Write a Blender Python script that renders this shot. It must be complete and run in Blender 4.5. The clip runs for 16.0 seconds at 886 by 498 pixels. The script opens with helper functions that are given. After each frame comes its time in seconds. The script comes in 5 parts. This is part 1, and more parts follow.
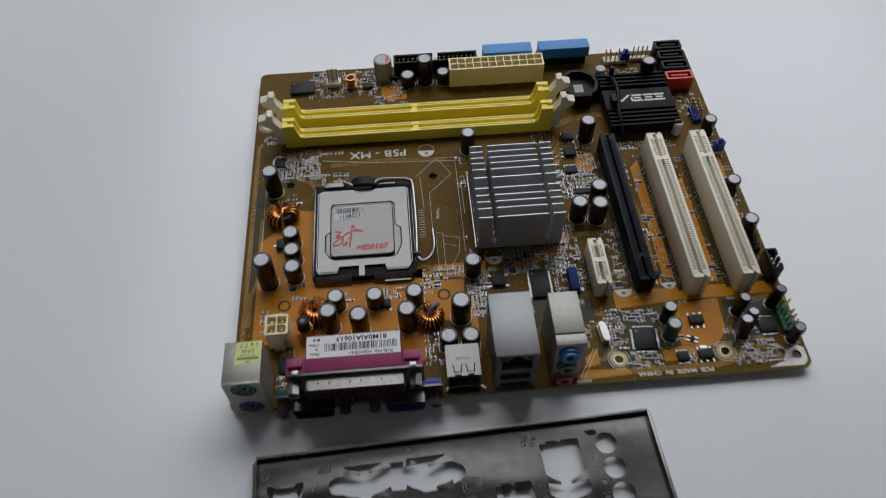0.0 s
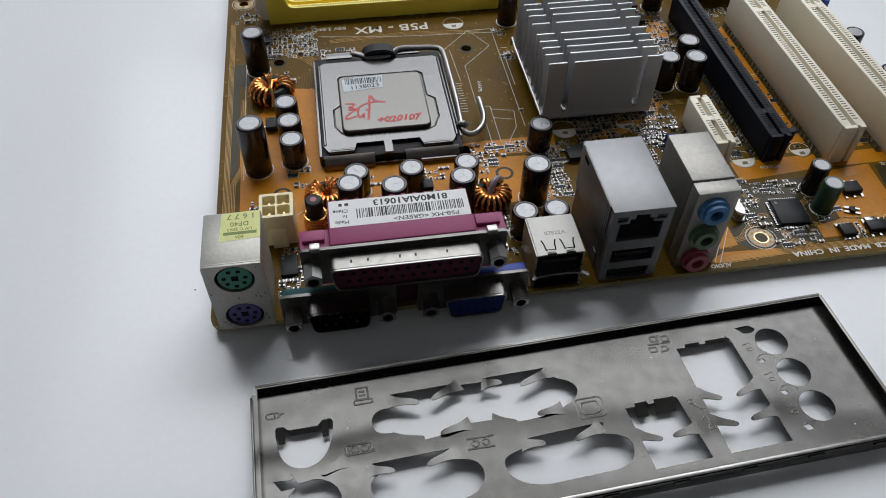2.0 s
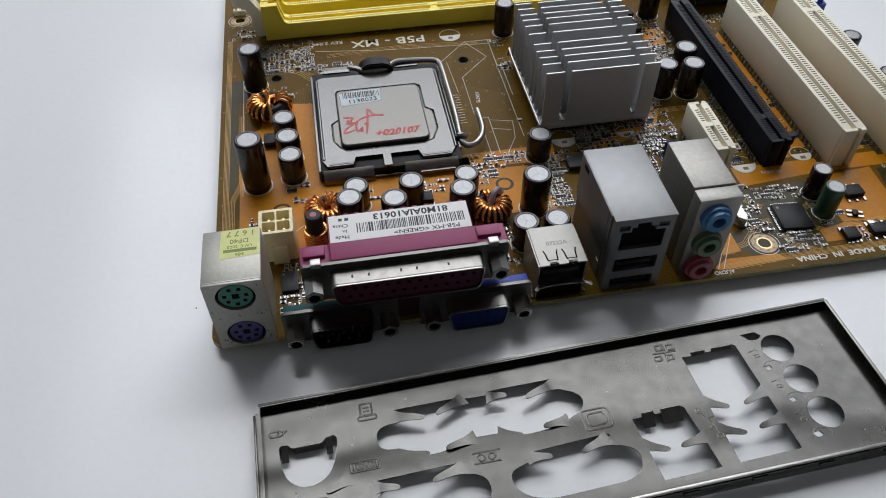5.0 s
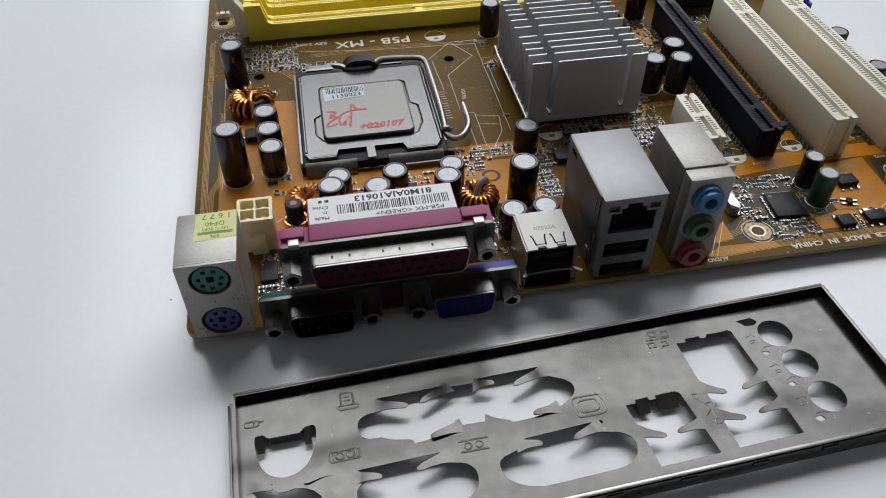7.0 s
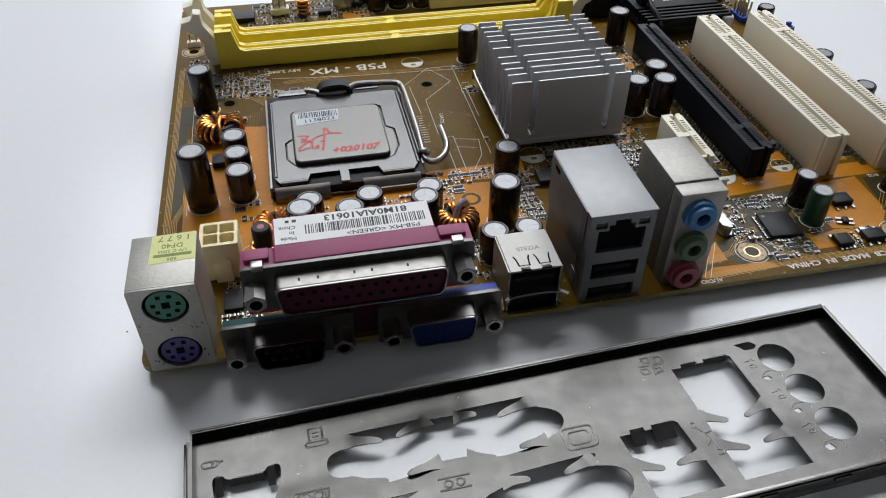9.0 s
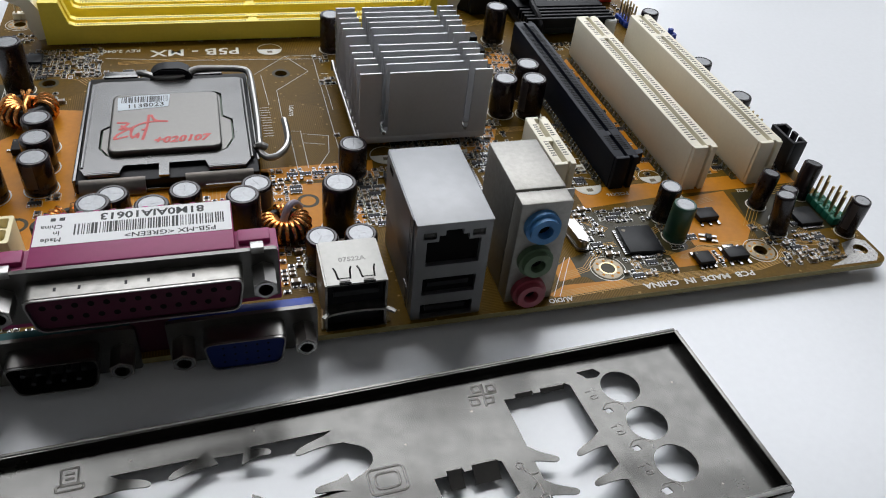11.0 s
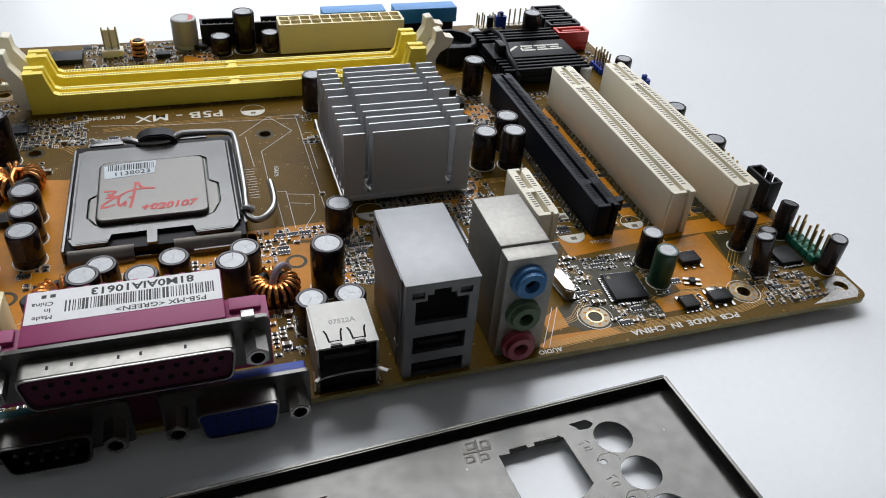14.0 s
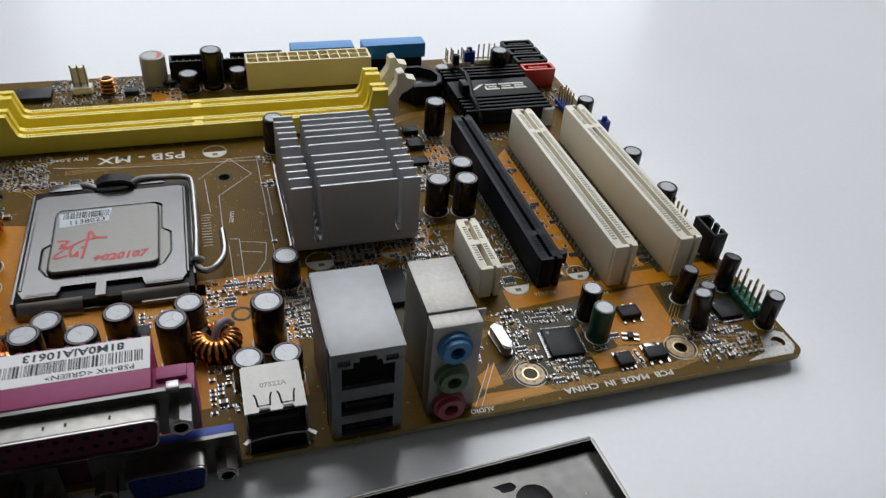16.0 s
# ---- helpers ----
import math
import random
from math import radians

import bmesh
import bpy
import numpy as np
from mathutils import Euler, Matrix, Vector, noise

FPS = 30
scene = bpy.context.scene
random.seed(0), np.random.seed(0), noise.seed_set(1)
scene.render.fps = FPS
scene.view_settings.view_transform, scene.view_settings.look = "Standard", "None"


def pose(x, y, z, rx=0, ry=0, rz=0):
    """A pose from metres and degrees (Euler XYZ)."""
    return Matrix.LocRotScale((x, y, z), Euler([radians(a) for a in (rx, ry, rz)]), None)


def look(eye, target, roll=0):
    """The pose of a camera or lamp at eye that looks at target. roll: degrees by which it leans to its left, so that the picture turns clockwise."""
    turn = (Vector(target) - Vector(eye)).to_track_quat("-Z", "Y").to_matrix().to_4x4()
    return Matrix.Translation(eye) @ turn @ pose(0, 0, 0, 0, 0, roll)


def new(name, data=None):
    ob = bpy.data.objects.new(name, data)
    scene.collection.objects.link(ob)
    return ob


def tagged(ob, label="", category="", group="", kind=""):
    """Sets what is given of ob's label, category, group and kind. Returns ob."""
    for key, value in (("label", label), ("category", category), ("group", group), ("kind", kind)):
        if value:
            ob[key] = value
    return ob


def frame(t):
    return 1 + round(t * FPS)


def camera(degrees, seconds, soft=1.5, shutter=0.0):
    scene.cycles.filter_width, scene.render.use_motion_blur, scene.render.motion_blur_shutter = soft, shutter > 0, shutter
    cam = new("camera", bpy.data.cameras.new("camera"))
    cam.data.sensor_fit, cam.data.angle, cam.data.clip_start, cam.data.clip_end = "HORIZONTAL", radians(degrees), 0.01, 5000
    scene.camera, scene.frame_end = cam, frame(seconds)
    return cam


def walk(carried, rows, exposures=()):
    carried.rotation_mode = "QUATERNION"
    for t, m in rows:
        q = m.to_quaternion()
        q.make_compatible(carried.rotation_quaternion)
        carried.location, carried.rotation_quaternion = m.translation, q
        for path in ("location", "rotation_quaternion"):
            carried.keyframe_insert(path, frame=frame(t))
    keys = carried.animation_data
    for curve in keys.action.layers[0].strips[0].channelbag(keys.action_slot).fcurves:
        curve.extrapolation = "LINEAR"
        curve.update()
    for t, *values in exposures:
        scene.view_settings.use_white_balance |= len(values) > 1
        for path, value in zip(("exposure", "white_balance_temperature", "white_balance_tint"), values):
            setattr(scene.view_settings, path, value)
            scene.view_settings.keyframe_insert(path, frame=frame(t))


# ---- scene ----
cam = camera(60.4, 16.0, soft=1.0, shutter=0.4)
PATH = [
    (0, (0.08103, -0.13839, 0.29400), (0.08809, -0.01980, 0.13311), -1.38),
    (0.5, (0.05671, -0.12494, 0.22935), (0.07656, 0.00569, 0.07921), 0.94),
    (1, (0.04254, -0.12555, 0.18213), (0.06477, 0.00048, 0.02843), 0.73),
    (1.5, (0.04120, -0.12863, 0.17265), (0.06231, -0.00007, 0.02090), 0.49),
    (2, (0.04131, -0.12904, 0.17442), (0.06397, 0.00174, 0.02480), 1.23),
    (2.5, (0.04076, -0.12747, 0.17238), (0.06435, 0.00439, 0.02387), 1.11),
    (3, (0.04138, -0.12759, 0.17303), (0.06501, 0.00572, 0.02583), 0.54),
    (3.5, (0.04094, -0.12776, 0.17257), (0.06401, 0.00531, 0.02505), 0.53),
    (4, (0.04140, -0.12757, 0.17371), (0.06516, 0.00602, 0.02678), 0.52),
    (4.5, (0.04125, -0.12770, 0.17386), (0.06429, 0.00515, 0.02615), 0.20),
    (6.8, (0.04357, -0.12932, 0.17109), (0.06693, 0.00676, 0.02640), -0.92),
    (7, (0.04260, -0.13349, 0.15876), (0.06854, 0.00621, 0.01800), 0.07),
    (7.5, (0.03976, -0.13452, 0.15003), (0.06800, 0.01161, 0.01643), 0.32),
    (8, (0.04108, -0.13319, 0.14989), (0.06941, 0.01256, 0.01590), 0.08),
    (8.5, (0.04359, -0.12920, 0.14726), (0.07351, 0.01783, 0.01502), 0.09),
    (9, (0.04555, -0.12912, 0.14489), (0.07692, 0.01839, 0.01353), 0.35),
    (9.5, (0.04801, -0.12859, 0.13348), (0.08142, 0.01700, 0.00049), 2.05),
    (10, (0.06784, -0.12314, 0.12678), (0.11636, 0.02114, -0.00295), 6.34),
    (10.2, (0.07155, -0.11916, 0.12795), (0.12021, 0.02319, -0.00384), 6.71),
    (12.3, (0.07486, -0.11595, 0.13379), (0.12980, 0.03268, 0.01176), 5.93),
    (12.5, (0.07461, -0.11641, 0.13463), (0.12924, 0.03272, 0.01308), 5.47),
    (13, (0.07450, -0.11582, 0.13541), (0.12789, 0.03323, 0.01320), 4.78),
    (13.5, (0.07403, -0.11561, 0.13641), (0.12827, 0.03375, 0.01496), 4.86),
    (14, (0.07391, -0.11573, 0.13656), (0.12858, 0.03343, 0.01506), 4.87),
    (14.5, (0.07389, -0.11524, 0.13739), (0.12921, 0.03415, 0.01648), 4.90),
    (15, (0.07958, -0.11426, 0.13782), (0.13817, 0.03357, 0.01651), 5.54),
    (15.5, (0.08996, -0.11380, 0.14025), (0.14867, 0.03330, 0.01812), 5.48),
    (16, (0.09145, -0.11460, 0.15294), (0.14470, 0.03464, 0.03092), 5.14),
]
EXPOSURES = [(0.0, -0.5), (0.5, -0.36), (1.0, -0.14), (1.5, 0.02), (7.0, 0.11), (8.5, 0.21), (9.5, 0.28), (10.0, 0.36), (12.5, 0.31), (14.6, 0.29), (15.5, 0.13), (16.0, 0.0)]
walk(cam, [(t, look(eye, target, roll)) for t, eye, target, roll in PATH], EXPOSURES)

# ---- light: unseen ceiling panel and lamp tube, plus an added north fill lamp ----
world = bpy.data.worlds.new("sky")
scene.world = world
world.use_nodes = True
wn = world.node_tree.nodes
sky = wn.new("ShaderNodeTexSky")
sky.sky_type, sky.sun_disc = "NISHITA", False
sky.sun_elevation, sky.sun_rotation = radians(40), radians(60)
world.node_tree.links.new(sky.outputs[0], wn["Background"].inputs[0])
wn["Background"].inputs[1].default_value = 0.08
def area_light(name, x, y, z, wide, deep, watts, colour, tilt=0.0):
    lit = new(name, bpy.data.lights.new(name, "AREA"))
    lit.data.shape, lit.data.size, lit.data.size_y = "RECTANGLE", wide, deep
    lit.data.energy, lit.data.color = watts, colour
    lit.location, lit.rotation_euler = (x, y, z), (radians(tilt), 0, 0)
    return lit
area_light("ceiling_panel_light", 0.64, 1.76, 1.735, 2.88, 1.9, 67.0, (0.92, 0.946, 1.0))
# no window here: a fill lamp added in front of the solid north wall
area_light("north_fill_light", 0.85, 2.98, 0.95, 2.7, 1.4, 17.0, (0.90, 0.94, 1.0), -90)
area_light("ceiling_tube_lamp", 0.30, 0.98, 1.735, 1.7, 0.24, 4.5, (1.0, 0.98, 0.95))

# ---- materials ----
def material(name, colour, rough=0.5, metal=0.0, vary=0.08, grain=900.0, bump=0.0, stain=120.0, coat=0.0, clear=0.0, random_tint=0.0, shine=0.5):
    m = bpy.data.materials.new(name)
    m.use_nodes = True
    nt, b = m.node_tree, m.node_tree.nodes["Principled BSDF"]
    L = nt.links.new
    b.inputs["Roughness"].default_value, b.inputs["Metallic"].default_value = rough, metal
    b.inputs["Coat Weight"].default_value = coat
    b.inputs["Specular IOR Level"].default_value = shine
    b.inputs["Transmission Weight"].default_value = clear
    fine, wide = nt.nodes.new("ShaderNodeTexNoise"), nt.nodes.new("ShaderNodeTexNoise")
    geo = nt.nodes.new("ShaderNodeNewGeometry")
    for n, s in ((fine, grain), (wide, stain)):
        n.inputs["Scale"].default_value, n.inputs["Detail"].default_value = s, 5
        L(geo.outputs["Position"], n.inputs["Vector"])
    mix = nt.nodes.new("ShaderNodeMath")
    mix.operation = "ADD"
    L(fine.outputs["Fac"], mix.inputs[0]), L(wide.outputs["Fac"], mix.inputs[1])
    span = nt.nodes.new("ShaderNodeMapRange")
    span.inputs["From Min"].default_value, span.inputs["From Max"].default_value = 0.6, 1.4
    span.inputs["To Min"].default_value, span.inputs["To Max"].default_value = 1 - vary, 1 + vary
    L(mix.outputs[0], span.inputs["Value"])
    value = span.outputs[0]
    if random_tint:
        info = nt.nodes.new("ShaderNodeObjectInfo")
        r = nt.nodes.new("ShaderNodeMapRange")
        r.inputs["To Min"].default_value, r.inputs["To Max"].default_value = 1 - random_tint, 1 + random_tint
        L(info.outputs["Random"], r.inputs["Value"])
        t = nt.nodes.new("ShaderNodeMath")
        t.operation = "MULTIPLY"
        L(value, t.inputs[0]), L(r.outputs[0], t.inputs[1])
        value = t.outputs[0]
    hue = nt.nodes.new("ShaderNodeHueSaturation")
    hue.inputs["Color"].default_value = (*colour, 1)
    L(value, hue.inputs["Value"])
    L(hue.outputs[0], b.inputs["Base Color"])
    rr = nt.nodes.new("ShaderNodeMapRange")
    rr.inputs["To Min"].default_value, rr.inputs["To Max"].default_value = max(0.02, rough - 0.08), min(1, rough + 0.08)
    L(wide.outputs["Fac"], rr.inputs["Value"])
    L(rr.outputs[0], b.inputs["Roughness"])
    if bump:
        bp = nt.nodes.new("ShaderNodeBump")
        bp.inputs["Strength"].default_value, bp.inputs["Distance"].default_value = bump, 0.0002
        L(fine.outputs["Fac"], bp.inputs["Height"])
        L(bp.outputs[0], b.inputs["Normal"])
    return m

M_TABLE = material("white_laminate", (0.82, 0.838, 0.858), 0.2, vary=0.025, grain=500, stain=8, bump=0.04, shine=0.4)
M_WALL = material("grey_wall_paint_light", (0.42, 0.43, 0.44), 0.8, vary=0.03, grain=60, stain=3)
# near-black so the unseen south wall sends almost no light back
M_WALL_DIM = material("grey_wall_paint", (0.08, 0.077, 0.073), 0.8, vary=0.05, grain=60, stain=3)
# dim grey for the unseen ceiling and east wall, to limit bounce
M_CEILING = material("grey_ceiling_paint", (0.16, 0.16, 0.16), 0.8, vary=0.03, grain=60, stain=3)
M_FLOOR = material("grey_floor", (0.20, 0.195, 0.185), 0.6, vary=0.1, grain=40, stain=4)
M_POUR = material("copper_under_mask", (0.52, 0.2, 0.006), 0.4, vary=0.12, grain=600, stain=90, shine=0.15)
M_EDGE = material("fibreglass", (0.24, 0.20, 0.07), 0.55, vary=0.25, grain=700, stain=90)
M_SILK = material("silkscreen", (0.72, 0.70, 0.62), 0.6)
M_GOLD = material("tinned_copper", (0.5, 0.4, 0.22), 0.3, metal=1.0)
M_SOLDER = material("solder", (0.34, 0.34, 0.3341), 0.27, metal=1.0)
M_MAUVE = material("mauve_sleeving", (0.27, 0.23, 0.28), 0.4, vary=0.1)
M_STEEL = material("tinned_steel", (0.323, 0.3145, 0.3017), 0.32, metal=1.0, vary=0.2, grain=300, stain=70)
M_STEEL_DULL = material("dull_steel", (0.255, 0.2465, 0.2338), 0.42, metal=1.0, vary=0.14, grain=500, stain=120)
M_ALU = material("aluminium", (0.55, 0.555, 0.57), 0.5, metal=0.6, vary=0.05, grain=900, stain=60)
M_CANTOP = material("bare_aluminium", (0.1944, 0.198, 0.2016), 0.36, metal=1.0, vary=0.15, grain=1400, stain=500, bump=0.25)
M_SLEEVE = material("dark_brown_sleeve", (0.015, 0.009, 0.011), 0.22, vary=0.25, random_tint=0.3, shine=0.42)
M_SLEEVE_GREEN = material("green_sleeve", (0.012, 0.06, 0.035), 0.3)
M_STRIPE = material("grey_stripe", (0.055, 0.045, 0.045), 0.4, shine=0.3)
M_YELLOW = material("yellow_plastic", (0.95, 0.77, 0.085), 0.42, vary=0.05)
M_CREAM = material("cream_plastic", (0.86, 0.76, 0.46), 0.45, vary=0.05)
M_IVORY = material("ivory_plastic", (0.82, 0.77, 0.62), 0.45, vary=0.04)
M_BLACK = material("black_plastic", (0.014, 0.014, 0.016), 0.4, vary=0.2, shine=0.13)
# near-black fill for openings: the shade of their depth is painted
M_VOID = material("recess_shade_black", (0.006, 0.006, 0.006), 0.7, shine=0.05)
M_BURG = material("burgundy_plastic", (0.29, 0.035, 0.125), 0.42, vary=0.08, shine=0.3)
M_BLUE = material("blue_plastic", (0.01, 0.045, 0.33), 0.4, vary=0.08, shine=0.3)
M_IDE = material("bright_blue_plastic", (0.02, 0.24, 0.62), 0.4, vary=0.06)
M_TEAL = material("teal_plastic", (0.005, 0.075, 0.08), 0.45, shine=0.2)
M_RED = material("red_plastic", (0.62, 0.035, 0.022), 0.38)
M_GREEN = material("green_plastic", (0.012, 0.16, 0.10), 0.42)
M_PURPLE = material("violet_plastic", (0.06, 0.05, 0.20), 0.42)
M_JACKBLUE = material("light_blue_plastic", (0.06, 0.20, 0.42), 0.4)
M_JACKGREEN = material("olive_green_plastic", (0.10, 0.16, 0.09), 0.45)
M_JACKPINK = material("pink_plastic", (0.33, 0.06, 0.085), 0.42)
M_COPPER = material("enamelled_copper", (0.8, 0.36, 0.11), 0.25, metal=0.85, vary=0.1)
M_FERRITE = material("ferrite", (0.02, 0.022, 0.022), 0.55, shine=0.25)
M_PAPER = material("white_label", (0.80, 0.80, 0.80), 0.6, vary=0.03)
M_YLABEL = material("yellow_label", (0.72, 0.74, 0.30), 0.6, vary=0.04)
M_INK = material("black_ink", (0.02, 0.02, 0.02), 0.6)
M_REDINK = material("red_marker", (0.55, 0.07, 0.06), 0.6)
M_IC = material("chip_epoxy", (0.018, 0.019, 0.021), 0.42, vary=0.2, shine=0.16)
M_IHS = material("nickel_plate", (0.14, 0.1352, 0.1264), 0.36, metal=1.0, vary=0.06)


def board_material():
    """Amber solder mask over fine parallel tracks and dotted vias."""
    m = material("amber_solder_mask", (0.112, 0.062, 0.004), 0.36, vary=0.25, grain=900, stain=45, shine=0.06)
    nt, b = m.node_tree, m.node_tree.nodes["Principled BSDF"]
    L = nt.links.new
    geo = nt.nodes.new("ShaderNodeNewGeometry")
    base = b.inputs["Base Color"].links[0].from_socket
    zone = nt.nodes.new("ShaderNodeTexVoronoi")
    zone.inputs["Scale"].default_value = 38
    L(geo.outputs["Position"], zone.inputs["Vector"])
    tracks = None
    for k, (turn, scale) in enumerate(((0.0, 520.0), (1.5708, 600.0), (0.785, 560.0))):
        mp, wv = nt.nodes.new("ShaderNodeMapping"), nt.nodes.new("ShaderNodeTexWave")
        mp.inputs["Rotation"].default_value = (0, 0, turn)
        wv.inputs["Scale"].default_value = scale
        L(geo.outputs["Position"], mp.inputs["Vector"])
        L(mp.outputs[0], wv.inputs["Vector"])
        gate, cut, mul = (nt.nodes.new("ShaderNodeMath") for _ in range(3))
        gate.operation, cut.operation, mul.operation = "COMPARE", "GREATER_THAN", "MULTIPLY"
        gate.inputs[1].default_value, gate.inputs[2].default_value = 0.2 + 0.3 * k, 0.13
        sep = nt.nodes.new("ShaderNodeSeparateColor")
        L(zone.outputs["Color"], sep.inputs[0])
        L(sep.outputs[0], gate.inputs[0])
        cut.inputs[1].default_value = 0.62
        L(wv.outputs["Fac"], cut.inputs[0])
        L(gate.outputs[0], mul.inputs[0]), L(cut.outputs[0], mul.inputs[1])
        if tracks is None:
            tracks = mul.outputs[0]
        else:
            add = nt.nodes.new("ShaderNodeMath")
            add.operation = "MAXIMUM"
            L(tracks, add.inputs[0]), L(mul.outputs[0], add.inputs[1])
            tracks = add.outputs[0]
    vias = nt.nodes.new("ShaderNodeTexVoronoi")
    vias.inputs["Scale"].default_value = 330
    L(geo.outputs["Position"], vias.inputs["Vector"])
    dot = nt.nodes.new("ShaderNodeMath")
    dot.operation = "LESS_THAN"
    dot.inputs[1].default_value = 0.13
    L(vias.outputs["Distance"], dot.inputs[0])
    weak = nt.nodes.new("ShaderNodeMath")
    weak.operation = "MULTIPLY"
    weak.inputs[1].default_value = 0.35
    L(tracks, weak.inputs[0])
    both = base
    for fac, colour in ((weak.outputs[0], (0.26, 0.145, 0.03, 1)), (dot.outputs[0], (0.32, 0.20, 0.06, 1))):
        mx = nt.nodes.new("ShaderNodeMix")
        mx.data_type = "RGBA"
        L(fac, mx.inputs["Factor"])
        L(both, mx.inputs["A"])
        mx.inputs["B"].default_value = colour
        both = mx.outputs["Result"]
    L(both, b.inputs["Base Color"])
    return m

M_PCB = board_material()

M_DARKMASK = material("dark_olive_mask", (0.045, 0.037, 0.014), 0.3, vary=0.25, grain=700, stain=80, shine=0.12)
M_TRACK = material("masked_tracks", (0.52, 0.29, 0.06), 0.32, vary=0.12, shine=0.2)
M_PADDARK = material("dim_pad", (0.16, 0.13, 0.07), 0.45)
M_CANBODY = material("satin_can", (0.38, 0.375, 0.365), 0.45, metal=0.3, vary=0.04)
M_CANPALE = material("pale_grey", (0.5, 0.51, 0.5), 0.5)
M_STRIPE_GREEN = material("pale_green_stripe", (0.10, 0.16, 0.13), 0.4)
# slot yellow darkened: the shade inside the contact cells is in the colour
M_YDARK = material("yellow_cell_shade", (0.12, 0.08, 0.01), 0.6)
M_BLACKBLUE = material("blue_black_plastic", (0.010, 0.0125, 0.02), 0.42, vary=0.2, shine=0.11)
# slot ivory darkened the same way, cell shade in the colour
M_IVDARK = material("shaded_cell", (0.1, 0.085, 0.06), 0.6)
M_SOCKET = material("pressed_steel", (0.132, 0.1304, 0.128), 0.25, metal=1.0, vary=0.08, grain=400, stain=80)
M_GREENBOARD = material("green_laminate", (0.03, 0.07, 0.03), 0.45)
M_PAPERBLUE = material("grey_blue_paper", (0.55, 0.60, 0.64), 0.6)
M_ANOD = material("black_anodised", (0.010, 0.011, 0.013), 0.4, vary=0.15, shine=0.09)
# tin a tone darker, the video port's shade put into the colour
M_STEEL_MID = material("shaded_tin_plate", (0.1968, 0.1927, 0.1804), 0.38, metal=1.0, vary=0.2, grain=420, stain=150, bump=0.1)
M_STEEL_PORT = material("worn_tin_plate", (0.246, 0.2394, 0.2214), 0.4, metal=1.0, vary=0.32, grain=420, stain=150, bump=0.12)
M_STEEL_KB = material("scuffed_pale_tin", (0.36, 0.352, 0.32), 0.46, metal=0.6, vary=0.14, grain=1100, stain=170, bump=0.3)
M_STEEL_LAN = material("bright_tin_plate", (0.215, 0.218, 0.222), 0.45, metal=0.82, vary=0.1, grain=300, stain=60)
M_STEEL_AUD = material("scratched_tin_plate", (0.3024, 0.2923, 0.2688), 0.46, metal=0.65, vary=0.16, grain=900, stain=260, bump=0.3)
M_TINWHITE = material("white_tin", (0.256, 0.252, 0.236), 0.45, metal=0.8, vary=0.08)
M_HEX = material("dull_nickel", (0.357, 0.34, 0.3145), 0.32, metal=1.0, vary=0.12)
# darker copy of the burgundy: shade inside the port put into colour
M_BURGDARK = material("shaded_burgundy_plastic", (0.052, 0.009, 0.022), 0.45, shine=0.15)
M_RINGTAN = material("dim_plated_ring", (0.30, 0.245, 0.16), 0.4, metal=0.3, vary=0.25)
M_PLATED = material("stippled_solder", (0.425, 0.4165, 0.3952), 0.3, metal=1.0, vary=0.5, grain=2600, stain=1100, bump=1.0)
# dark tin for seams and stamps; elsewhere shade put into the colour
M_STEEL_LOW = material("dark_and_shaded_tin", (0.1275, 0.1241, 0.1173), 0.34, metal=1.0, vary=0.16, grain=420, stain=150, bump=0.1)
M_HINGE = material("oily_brown_steel", (0.18, 0.163, 0.147), 0.3, metal=1.0, vary=0.2, grain=300, stain=120)
# navy of the resistor pack; also the video insert's blue with shade added
M_NAVY = material("navy_and_shaded_blue", (0.010, 0.022, 0.12), 0.45, vary=0.08, shine=0.1)
M_LED = material("smoky_lens", (0.05, 0.05, 0.045), 0.25)
M_TAN = material("ceramic_tan", (0.26, 0.19, 0.12), 0.5)
M_INKGREEN = material("olive_ink", (0.20, 0.26, 0.06), 0.6)
M_SHIELD = material("rolled_tin_plate", (0.0897, 0.0882, 0.0828), 0.25, metal=1.0, vary=0.24, grain=260, stain=48)
def buckle(m, along, across, rise):
    """Long shallow waves, as in thin rolled sheet."""
    nt, b = m.node_tree, m.node_tree.nodes["Principled BSDF"]
    geo, mp, waves, bp = (nt.nodes.new(k) for k in ("ShaderNodeNewGeometry", "ShaderNodeMapping", "ShaderNodeTexNoise", "ShaderNodeBump"))
    mp.inputs["Scale"].default_value = (along, across, along)
    waves.inputs["Scale"].default_value, waves.inputs["Detail"].default_value, waves.inputs["Distortion"].default_value = 1.0, 1.2, 0.4
    bp.inputs["Strength"].default_value, bp.inputs["Distance"].default_value = 1.0, rise
    nt.links.new(geo.outputs["Position"], mp.inputs["Vector"])
    nt.links.new(mp.outputs[0], waves.inputs["Vector"])
    nt.links.new(waves.outputs["Fac"], bp.inputs["Height"])
    nt.links.new(bp.outputs[0], b.inputs["Normal"])
buckle(M_SHIELD, 11.0, 34.0, 0.0026)

# ---- mesh helpers: all in millimetres ----
MM = 0.001

def finish(bm, name, mat, sharp=0.6):
    bmesh.ops.recalc_face_normals(bm, faces=bm.faces)
    for f in bm.faces:
        f.smooth = True
    for e in bm.edges:
        e.smooth = len(e.link_faces) == 2 and e.calc_face_angle(3.0) < sharp
    for v in bm.verts:
        v.co *= MM
    me = bpy.data.meshes.new(name)
    bm.to_mesh(me)
    bm.free()
    for one in mat if isinstance(mat, (list, tuple)) else [mat]:
        me.materials.append(one)
    return me

